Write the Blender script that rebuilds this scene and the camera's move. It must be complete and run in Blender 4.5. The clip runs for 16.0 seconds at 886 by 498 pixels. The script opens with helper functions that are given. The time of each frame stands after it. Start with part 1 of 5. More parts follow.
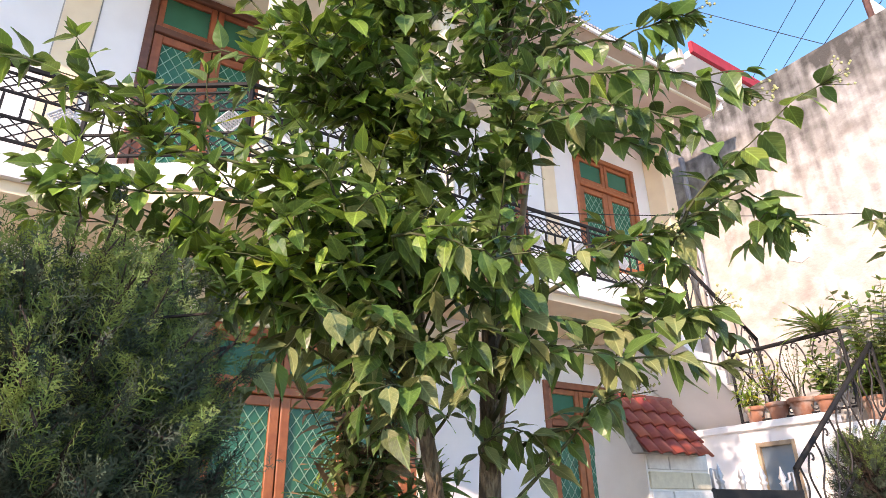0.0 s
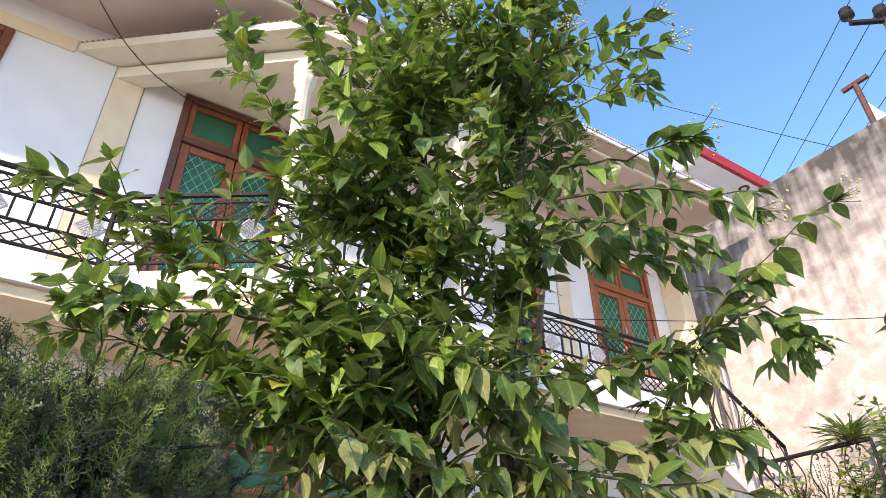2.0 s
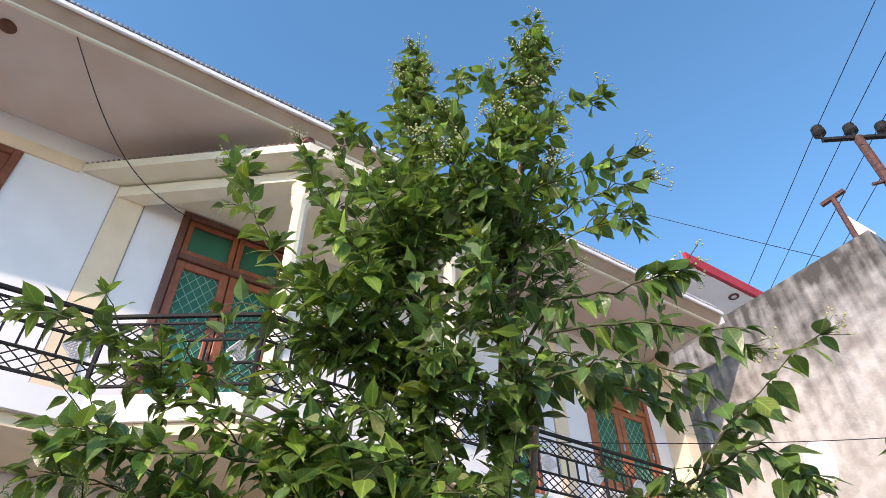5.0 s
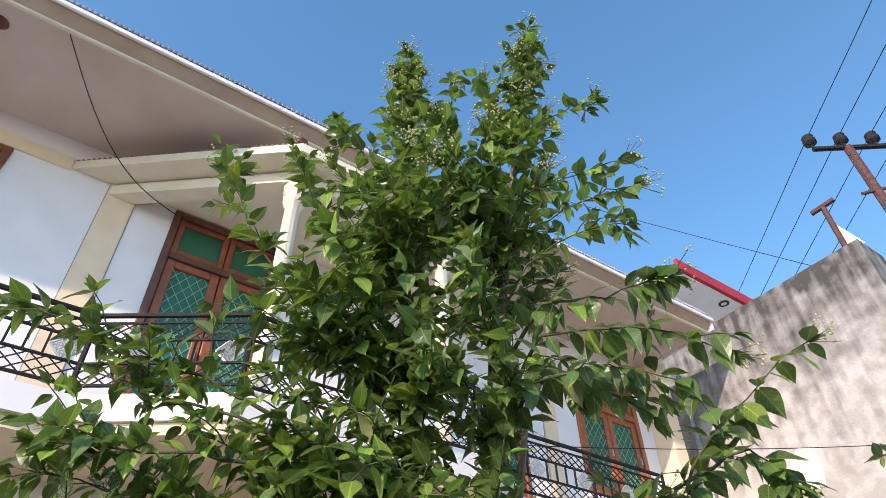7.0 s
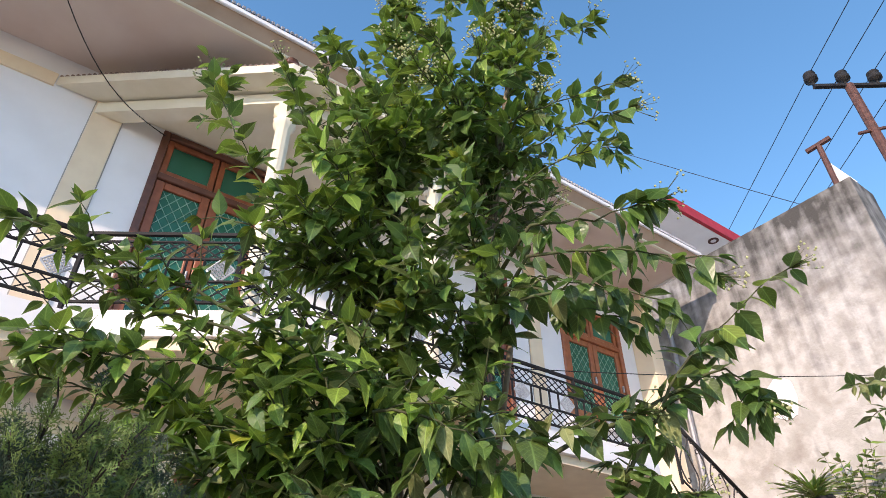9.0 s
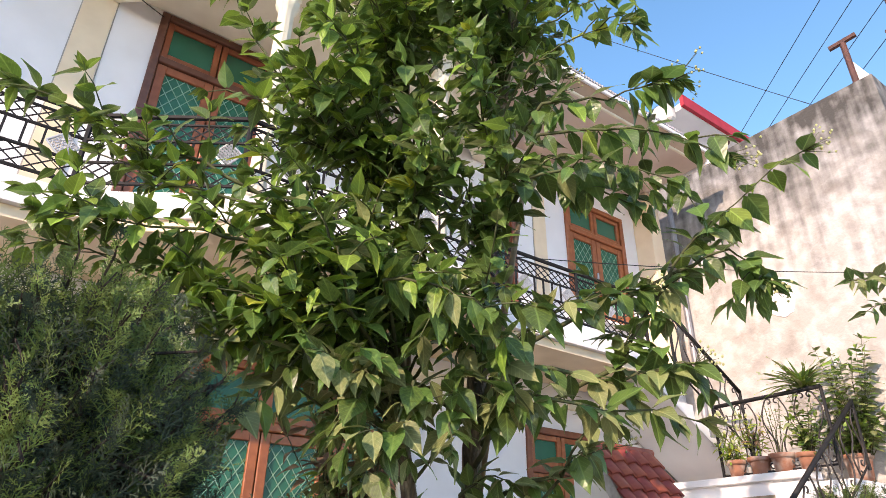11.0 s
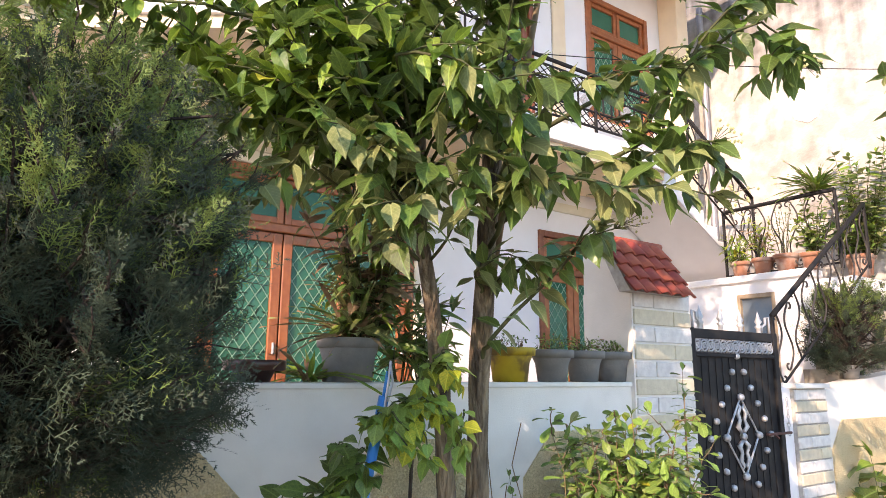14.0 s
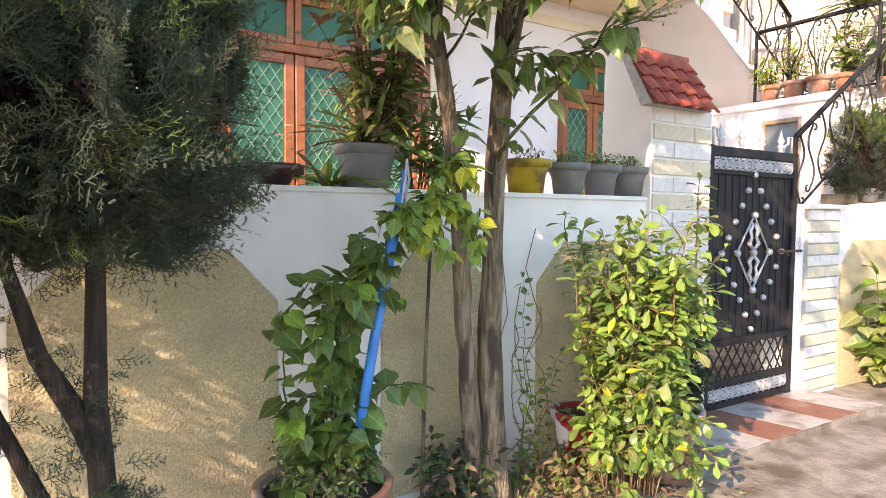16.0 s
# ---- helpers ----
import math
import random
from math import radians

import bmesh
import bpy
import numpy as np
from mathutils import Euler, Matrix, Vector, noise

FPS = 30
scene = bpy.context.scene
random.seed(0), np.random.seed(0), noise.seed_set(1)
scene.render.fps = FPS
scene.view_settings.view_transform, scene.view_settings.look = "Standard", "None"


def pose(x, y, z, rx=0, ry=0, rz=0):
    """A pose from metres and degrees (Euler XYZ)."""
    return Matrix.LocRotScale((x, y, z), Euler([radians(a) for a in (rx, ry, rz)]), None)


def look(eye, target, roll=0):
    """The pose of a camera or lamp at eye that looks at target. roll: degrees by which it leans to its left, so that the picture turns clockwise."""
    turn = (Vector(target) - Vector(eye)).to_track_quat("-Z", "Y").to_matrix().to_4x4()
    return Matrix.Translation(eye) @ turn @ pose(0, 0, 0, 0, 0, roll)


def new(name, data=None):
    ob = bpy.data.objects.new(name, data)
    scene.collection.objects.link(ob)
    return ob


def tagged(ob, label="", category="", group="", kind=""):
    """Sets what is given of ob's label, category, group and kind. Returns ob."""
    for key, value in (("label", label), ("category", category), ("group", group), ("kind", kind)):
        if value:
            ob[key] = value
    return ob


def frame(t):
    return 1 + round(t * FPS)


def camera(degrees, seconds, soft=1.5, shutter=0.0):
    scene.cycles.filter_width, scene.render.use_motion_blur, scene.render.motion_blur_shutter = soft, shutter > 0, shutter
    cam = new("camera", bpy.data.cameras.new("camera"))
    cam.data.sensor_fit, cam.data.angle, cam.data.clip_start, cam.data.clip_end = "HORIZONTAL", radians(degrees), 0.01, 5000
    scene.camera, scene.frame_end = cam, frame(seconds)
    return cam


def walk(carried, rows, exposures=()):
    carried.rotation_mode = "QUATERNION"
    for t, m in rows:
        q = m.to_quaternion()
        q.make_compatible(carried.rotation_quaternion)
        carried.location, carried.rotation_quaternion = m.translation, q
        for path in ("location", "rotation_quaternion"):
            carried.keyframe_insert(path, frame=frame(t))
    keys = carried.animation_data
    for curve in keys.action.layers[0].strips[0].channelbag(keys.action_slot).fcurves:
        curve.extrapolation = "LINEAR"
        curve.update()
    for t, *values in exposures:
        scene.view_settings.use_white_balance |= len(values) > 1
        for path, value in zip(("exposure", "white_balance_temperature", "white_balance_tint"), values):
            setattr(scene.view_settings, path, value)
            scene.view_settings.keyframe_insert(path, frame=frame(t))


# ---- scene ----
cam = camera(69.9, 16.0, soft=0.55)
METRES, EYE, TILT, LEAN, TURN = 0.85, 1.80, 23.6, 1.2, -33.5
ROWS = [
    (0.0, 0.0, 0.0, 0.0, -0.0, 0.0, 0.0),
    (0.5, -0.0049, -0.0032, 0.033, 0.84, 2.4, 0.19),
    (1.0, -0.0142, -0.0002, 0.0549, 1.05, 4.42, -0.16),
    (1.5, -0.0147, -0.0052, 0.0822, 1.04, 6.21, -0.35),
    (2.0, -0.0203, -0.0129, 0.1086, 1.13, 8.45, -0.15),
    (2.5, -0.0183, -0.031, 0.1442, 1.72, 10.16, -0.07),
    (3.0, -0.0215, -0.0514, 0.1705, 1.49, 12.11, -0.39),
    (3.5, -0.0211, -0.0565, 0.1858, 1.39, 13.3, -0.42),
    (4.0, -0.023, -0.0588, 0.206, 0.85, 14.46, -0.35),
    (4.5, -0.0247, -0.0644, 0.2319, 0.69, 16.0, -0.13),
    (5.0, -0.0213, -0.0778, 0.2533, 0.45, 17.73, -0.07),
    (7.5, -0.008, -0.0751, 0.2429, -0.56, 17.99, -0.63),
    (8.0, 0.0011, -0.0583, 0.2209, -0.55, 15.94, -1.14),
    (8.5, 0.0061, -0.0536, 0.1986, -1.13, 13.91, -1.47),
    (11.0, -0.0101, -0.0531, 0.0413, -1.08, 3.32, -2.57),
    (11.5, -0.0061, -0.0347, 0.0043, -1.18, 0.43, -2.3),
    (12.0, -0.0001, -0.0315, -0.0365, -1.25, -2.69, -2.08),
    (12.5, -0.0015, -0.0419, -0.0652, -1.5, -5.21, -2.01),
    (13.0, -0.0085, -0.0466, -0.0917, -0.54, -7.46, -1.64),
    (13.5, -0.0045, -0.0577, -0.1185, -0.54, -9.78, -1.54),
    (14.0, -0.008, -0.0617, -0.1523, 0.12, -12.64, -1.85),
    (14.5, -0.0124, -0.0859, -0.1969, 0.76, -15.44, -1.97),
    (15.0, -0.0018, -0.1032, -0.2553, 1.21, -19.8, -1.8),
    (15.5, -0.0021, -0.1116, -0.3142, 1.94, -23.54, -1.44),
    (16.0, 0.0043, -0.1376, -0.3661, 1.48, -26.59, -1.07),
]
EXPOSURES = [(0.0, 1.76, 8000, 31), (3.0, 1.44, 7650, 27), (5.0, 1.28, 7300, 25), (8.7, 1.26, 7400, 26), (11.0, 1.57, 7950, 29), (14.0, 1.87, 8450, 32), (16.0, 2.22, 9000, 33)]
walk(cam, [(t, pose(0, 0, EYE, TILT, LEAN, TURN) @ pose(METRES * x, METRES * y, METRES * z, 90 + pitch, roll, yaw)) for t, x, y, z, yaw, pitch, roll in ROWS], EXPOSURES)

# ---- light ----
SUN = Vector((-0.82, -0.35, 0.45)).normalized()
world = bpy.data.worlds.new("sky")
scene.world = world
world.use_nodes = True
wn = world.node_tree
sky = wn.nodes.new("ShaderNodeTexSky")
sky.sky_type, sky.sun_disc = "NISHITA", False
sky.sun_elevation = math.asin(SUN.z)
sky.sun_rotation = math.atan2(SUN.x, SUN.y)
sky.air_density, sky.dust_density, sky.ozone_density = 1.0, 0.3, 4.0
wn.nodes["Background"].inputs[1].default_value = 0.15
tone = wn.nodes.new("ShaderNodeHueSaturation")
tone.inputs["Hue"].default_value, tone.inputs["Saturation"].default_value = 0.487, 1.15
wn.links.new(sky.outputs[0], tone.inputs["Color"])
wn.links.new(tone.outputs[0], wn.nodes["Background"].inputs[0])
sun = new("sun", bpy.data.lights.new("sun", "SUN"))
sun.data.energy, sun.data.angle, sun.data.color = 2.0, radians(0.6), (1.0, 0.92, 0.78)
sun.matrix_world = look((0, 0, 0), -SUN)


# ---- materials ----
def mat(name, base, other=None, rough=0.8, scale=6.0, metal=0.0, bump=0.0, bscale=60.0, detail=6.0, lo=0.35, hi=0.65, stain=None, stain_scale=1.2, slo=0.55, shi=0.75, rnd=0.0, coords="Object", spec=0.3, trans=0.0, vein=0.0, deep=0.01, stretch=1.0):
    """A procedural surface: two colours mixed by noise, a larger stain, relief and some change from piece to piece."""
    m = bpy.data.materials.new(name)
    m.use_nodes = True
    n, l = m.node_tree.nodes, m.node_tree.links
    b = n["Principled BSDF"]
    b.inputs["Roughness"].default_value, b.inputs["Metallic"].default_value = rough, metal
    b.inputs["Specular IOR Level"].default_value = spec
    tc = n.new("ShaderNodeTexCoord")
    src = tc.outputs[coords]
    if stretch != 1.0:
        mp = n.new("ShaderNodeMapping")
        mp.inputs["Scale"].default_value = (1.0, 1.0, stretch)
        l.new(src, mp.inputs[0])
        src = mp.outputs[0]
    def nz(sc, det):
        t = n.new("ShaderNodeTexNoise")
        t.inputs["Scale"].default_value, t.inputs["Detail"].default_value = sc, det
        l.new(src, t.inputs["Vector"])
        return t
    def ramp(src, a, z):
        r = n.new("ShaderNodeMapRange")
        r.inputs[1].default_value, r.inputs[2].default_value = a, z
        l.new(src, r.inputs[0])
        return r.outputs[0]
    def mix(f, a, c):
        x = n.new("ShaderNodeMix")
        x.data_type = "RGBA"
        l.new(f, x.inputs[0])
        for v, k in ((a, 6), (c, 7)):
            if isinstance(v, tuple):
                x.inputs[k].default_value = (*v, 1)
            else:
                l.new(v, x.inputs[k])
        return x.outputs[2]
    other = other or tuple(c * 0.82 for c in base)
    col = mix(ramp(nz(scale, detail).outputs[0], lo, hi), base, other)
    if stain:
        col = mix(ramp(nz(stain_scale, 8).outputs[0], slo, shi), col, stain)
    if rnd:
        info = n.new("ShaderNodeObjectInfo")
        geo = n.new("ShaderNodeNewGeometry")
        add = n.new("ShaderNodeMath")
        add.operation = "ADD"
        l.new(info.outputs["Random"], add.inputs[0])
        l.new(geo.outputs["Random Per Island"], add.inputs[1])
        fr = n.new("ShaderNodeMath")
        fr.operation = "FRACT"
        l.new(add.outputs[0], fr.inputs[0])
        hs = n.new("ShaderNodeHueSaturation")
        for k, a, z in (("Value", 1 - rnd, 1 + rnd), ("Hue", 0.5 - rnd * 0.06, 0.5 + rnd * 0.04)):
            r = n.new("ShaderNodeMapRange")
            r.inputs[3].default_value, r.inputs[4].default_value = a, z
            l.new(fr.outputs[0], r.inputs[0])
            l.new(r.outputs[0], hs.inputs[k])
        l.new(col, hs.inputs["Color"])
        col = hs.outputs[0]
    if vein:
        # a pale midrib and slanting side veins, by the leaf's own coordinates
        uv = n.new("ShaderNodeUVMap")
        sp = n.new("ShaderNodeSeparateXYZ")
        l.new(uv.outputs[0], sp.inputs[0])
        def math_node(op, a, c=None, c2=None):
            x = n.new("ShaderNodeMath")
            x.operation = op
            for v, k in ((a, 0), (c, 1), (c2, 2)):
                if v is None:
                    continue
                if isinstance(v, float):
                    x.inputs[k].default_value = v
                else:
                    l.new(v, x.inputs[k])
            return x.outputs[0]
        off = math_node("ABSOLUTE", math_node("SUBTRACT", sp.outputs[0], 0.5))
        rib = ramp(off, 0.045, 0.015)
        wave = math_node("SINE", math_node("MULTIPLY", math_node("MULTIPLY_ADD", off, -0.75, sp.outputs[1]), 44.0))
        side = math_node("MULTIPLY", ramp(wave, 0.86, 1.0), 0.55)
        col = mix(math_node("MULTIPLY", math_node("MAXIMUM", rib, side), vein), col, tuple(min(1.0, c * 1.7 + 0.03) for c in base))
    l.new(col, b.inputs["Base Color"])
    if bump:
        bp = n.new("ShaderNodeBump")
        bp.inputs["Strength"].default_value, bp.inputs["Distance"].default_value = bump, deep
        l.new(nz(bscale, 5).outputs[0], bp.inputs["Height"])
        l.new(bp.outputs[0], b.inputs["Normal"])
    if trans:
        tr = n.new("ShaderNodeBsdfTranslucent")
        l.new(col, tr.inputs[0])
        ms = n.new("ShaderNodeMixShader")
        ms.inputs[0].default_value = trans
        l.new(b.outputs[0], ms.inputs[1])
        l.new(tr.outputs[0], ms.inputs[2])
        l.new(ms.outputs[0], n["Material Output"].inputs[0])
    return m


WHITE = mat("white_paint", (0.83, 0.81, 0.81), (0.79, 0.77, 0.77), scale=3, bump=0.1, bscale=150, stain=(0.72, 0.69, 0.67), slo=0.62, shi=0.95)
WALLPAINT = mat("boundary_paint", (0.78, 0.755, 0.71), (0.71, 0.685, 0.64), scale=4, bump=0.15, bscale=120, stain=(0.55, 0.54, 0.52), stain_scale=2.0, slo=0.56, shi=0.85)
CREAM = mat("cream_paint", (0.84, 0.68, 0.49), (0.78, 0.62, 0.44), scale=5, bump=0.1, bscale=150)
CREAMWHITE = mat("ivory_paint", (0.78, 0.72, 0.58), (0.72, 0.66, 0.52), scale=5, bump=0.1, bscale=150)
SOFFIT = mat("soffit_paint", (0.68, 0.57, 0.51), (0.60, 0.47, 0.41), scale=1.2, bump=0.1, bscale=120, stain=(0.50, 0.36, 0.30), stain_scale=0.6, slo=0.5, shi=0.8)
TAN = mat("tan_fascia_paint", (0.50, 0.36, 0.27), (0.42, 0.29, 0.21), scale=3, bump=0.1, bscale=120)
OLDTILE = mat("old_edge_tile", (0.30, 0.215, 0.18), (0.19, 0.13, 0.11), rough=0.8, scale=20, rnd=0.2)
STUCCO = mat("pebble_stucco", (0.84, 0.69, 0.42), (0.67, 0.54, 0.325), rough=0.9, scale=120, lo=0.4, hi=0.6, bump=1.0, deep=0.045, bscale=80, stain=(0.50, 0.39, 0.25), stain_scale=2.5, slo=0.5, shi=0.8)
OLDWALL = mat("weathered_plaster", (0.66, 0.63, 0.60), (0.56, 0.53, 0.49), rough=0.9, scale=1.6, bump=0.5, bscale=40, stain=(0.36, 0.335, 0.30), stain_scale=1.1, slo=0.45, shi=0.68)
WOOD = mat("varnished_wood", (0.40, 0.125, 0.045), (0.30, 0.085, 0.03), rough=0.35, scale=14, bump=0.1, bscale=80, spec=0.5)
DARKWOOD = mat("brown_wood", (0.16, 0.06, 0.035), (0.11, 0.04, 0.025), rough=0.4, scale=14, bump=0.1, bscale=80, spec=0.5)
GLASS = mat("green_glass", (0.016, 0.125, 0.075), (0.026, 0.165, 0.11), rough=0.2, scale=2.0, spec=0.3)
WOODUP = mat("balcony_door_wood", (0.33, 0.10, 0.045), (0.25, 0.07, 0.03), rough=0.38, scale=14, bump=0.1, bscale=80, spec=0.45)
BROWN = mat("upper_door_wood", (0.27, 0.09, 0.045), (0.20, 0.06, 0.03), rough=0.4, scale=14, bump=0.1, bscale=80, spec=0.4)
GRILLE = mat("window_grille", (0.20, 0.40, 0.29), rough=0.4, scale=8)
IRON = mat("black_iron", (0.014, 0.014, 0.016), (0.026, 0.025, 0.025), rough=0.65, scale=9, spec=0.18, bump=0.1)
IRONBROWN = mat("dark_iron", (0.06, 0.05, 0.05), (0.03, 0.03, 0.03), rough=0.5, scale=9)
SILVER = mat("silver_paint", (0.52, 0.53, 0.55), (0.38, 0.39, 0.41), rough=0.4, metal=0.4, scale=20)
BRICKW = mat("white_brick_paint", (0.68, 0.66, 0.63), (0.57, 0.55, 0.53), scale=20, bump=0.3, bscale=70, rnd=0.06)
BRICKC = mat("cream_brick_paint", (0.63, 0.57, 0.43), (0.55, 0.49, 0.37), scale=20, bump=0.3, bscale=70, rnd=0.06)
MORTAR = mat("mortar", (0.44, 0.42, 0.38), (0.33, 0.31, 0.285), rough=0.95, scale=25, bump=0.4)
TILE = mat("clay_roof_tile", (0.44, 0.105, 0.06), (0.30, 0.06, 0.04), rough=0.6, scale=16, bump=0.2, rnd=0.12)
BARK = mat("grey_bark", (0.33, 0.26, 0.18), (0.16, 0.122, 0.085), rough=0.95, scale=34, lo=0.4, hi=0.6, bump=1.0, deep=0.05, bscale=70, stain=(0.08, 0.062, 0.048), stain_scale=16, slo=0.48, shi=0.62, stretch=0.16)
DARKBARK = mat("dark_bark", (0.07, 0.05, 0.04), (0.03, 0.024, 0.02), rough=0.95, scale=40, bump=1.0, deep=0.05, bscale=70, stretch=0.2)
TWIG = mat("green_twig", (0.09, 0.11, 0.045), (0.06, 0.06, 0.03), scale=20)
LEAF = mat("leaf", (0.125, 0.212, 0.048), (0.074, 0.142, 0.036), rough=0.34, scale=9, rnd=0.36, trans=0.42, spec=0.6, bump=0.25, bscale=40, vein=0.55)
# young leaf green; in the big tree's crown it also stands for sunlit leaves
LEAFYOUNGLIT = mat("young_lit_leaf", (0.215, 0.335, 0.05), (0.145, 0.245, 0.04), rough=0.45, scale=9, rnd=0.25, trans=0.33, spec=0.4, vein=0.55)
SHRUBLEAF = mat("shrub_leaf", (0.20, 0.32, 0.07), (0.135, 0.23, 0.052), rough=0.45, scale=9, rnd=0.28, trans=0.24, vein=0.35)
LEAFYELLOW = mat("yellow_leaf", (0.42, 0.42, 0.05), (0.22, 0.32, 0.04), rough=0.5, scale=9, rnd=0.2, trans=0.3, vein=0.55)
LEAFPALE = mat("pale_leaf", (0.23, 0.25, 0.10), (0.15, 0.19, 0.07), rough=0.55, scale=9, rnd=0.25, trans=0.25, vein=0.55)
FLOWER = mat("flower_bud", (0.50, 0.52, 0.26), scale=20, trans=0.2)
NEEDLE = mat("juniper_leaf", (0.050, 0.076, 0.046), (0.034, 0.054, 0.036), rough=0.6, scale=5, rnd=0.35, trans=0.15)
# brighter copy of the juniper green, standing for sunlit sprays
NEEDLELIT = mat("juniper_lit", (0.17, 0.25, 0.07), (0.11, 0.175, 0.05), rough=0.6, scale=5, rnd=0.3, trans=0.25)
DRY = mat("dry_leaf", (0.27, 0.18, 0.105), (0.18, 0.115, 0.07), rough=0.8, scale=14, rnd=0.25, trans=0.2)
GREYPOT = mat("grey_pot", (0.20, 0.20, 0.19), (0.15, 0.15, 0.145), rough=0.7, scale=9, bump=0.2)
CLAY = mat("terracotta", (0.36, 0.165, 0.105), (0.27, 0.12, 0.08), rough=0.9, scale=10, bump=0.3, stain=(0.42, 0.33, 0.28), stain_scale=7, slo=0.46, shi=0.66)
BROWNPOT = mat("brown_glazed_pot", (0.07, 0.025, 0.02), (0.05, 0.02, 0.015), rough=0.3, scale=8, spec=0.5)
YELLOWPOT = mat("yellow_pot", (0.46, 0.33, 0.025), (0.32, 0.21, 0.02), rough=0.5, scale=7, stain=(0.16, 0.10, 0.03), stain_scale=7, slo=0.5, shi=0.62)
REDPOT = mat("red_pot", (0.33, 0.035, 0.02), (0.24, 0.025, 0.02), rough=0.35, scale=8, stain=(0.66, 0.60, 0.56), stain_scale=4.5, slo=0.54, shi=0.57)
SOIL = mat("soil", (0.07, 0.05, 0.035), (0.04, 0.03, 0.02), rough=1.0, scale=30, bump=1.0)
BLUE = mat("blue_pipe", (0.01, 0.24, 0.62), (0.01, 0.20, 0.52), rough=0.35, scale=6)
CONCRETE = mat("old_concrete", (0.32, 0.28, 0.23), (0.23, 0.20, 0.165), rough=0.95, scale=9, lo=0.4, hi=0.6, bump=0.8, bscale=50, stain=(0.13, 0.10, 0.07), stain_scale=3.2, slo=0.46, shi=0.66)
TILEWHITE = mat("white_floor_tile", (0.47, 0.44, 0.41), (0.36, 0.33, 0.30), rough=0.6, scale=9, stain=(0.22, 0.18, 0.14), stain_scale=5, slo=0.5, shi=0.7)
TILERED = mat("red_floor_tile", (0.30, 0.13, 0.09), (0.23, 0.10, 0.07), rough=0.6, scale=7, stain=(0.34, 0.26, 0.21), stain_scale=4)
REDPAINT = mat("red_fascia_paint", (0.50, 0.035, 0.05), (0.40, 0.03, 0.04), rough=0.6, scale=4)
RUST = mat("rusty_iron", (0.13, 0.06, 0.05), (0.08, 0.04, 0.035), rough=0.8, scale=8)
TIN = mat("tin_sheet", (0.32, 0.32, 0.34), (0.22, 0.22, 0.24), rough=0.5, metal=0.3, scale=8)
STAINED = mat("rain_stained_plaster", (0.52, 0.50, 0.48), (0.41, 0.39, 0.365), rough=0.95, scale=5.0, detail=12, lo=0.42, hi=0.58, bump=0.8, bscale=30, stain=(0.31, 0.28, 0.25), stain_scale=2.6, slo=0.52, shi=0.72)


def rain_streaks(m, top, low, dark):
    """Dark runs below the wall's top, broken up by stretched noise."""
    n, l = m.node_tree.nodes, m.node_tree.links
    b = n["Principled BSDF"]
    old = b.inputs["Base Color"].links[0].from_socket
    tc = n.new("ShaderNodeTexCoord")
    sep = n.new("ShaderNodeSeparateXYZ")
    l.new(tc.outputs["Object"], sep.inputs[0])
    fall = n.new("ShaderNodeMapRange")
    fall.inputs[1].default_value, fall.inputs[2].default_value = low, top
    l.new(sep.outputs["Z"], fall.inputs[0])
    mp = n.new("ShaderNodeMapping")
    mp.inputs["Scale"].default_value = (3.5, 3.5, 0.35)
    l.new(tc.outputs["Object"], mp.inputs[0])
    a = n.new("ShaderNodeTexNoise")
    a.inputs["Scale"].default_value, a.inputs["Detail"].default_value = 2.0, 12
    l.new(mp.outputs[0], a.inputs["Vector"])
    c = n.new("ShaderNodeTexNoise")
    c.inputs["Scale"].default_value, c.inputs["Detail"].default_value = 4.0, 12
    l.new(tc.outputs["Object"], c.inputs["Vector"])
    s = n.new("ShaderNodeMath")
    s.operation = "ADD"
    l.new(a.outputs[0], s.inputs[0])
    l.new(c.outputs[0], s.inputs[1])
    s2 = n.new("ShaderNodeMath")
    s2.operation = "MULTIPLY_ADD"
    s2.inputs[1].default_value = 0.75
    l.new(fall.outputs[0], s2.inputs[0])
    l.new(s.outputs[0], s2.inputs[2])
    r = n.new("ShaderNodeMapRange")
    r.inputs[1].default_value, r.inputs[2].default_value = 1.12, 1.82
    l.new(s2.outputs[0], r.inputs[0])
    x = n.new("ShaderNodeMix")
    x.data_type = "RGBA"
    l.new(r.outputs[0], x.inputs[0])
    l.new(old, x.inputs[6])
    x.inputs[7].default_value = (*dark, 1)
    l.new(x.outputs[2], b.inputs["Base Color"])


rain_streaks(STAINED, 7.7, 5.0, (0.07, 0.065, 0.06))
CABLE = mat("cable", (0.02, 0.02, 0.022), scale=8)


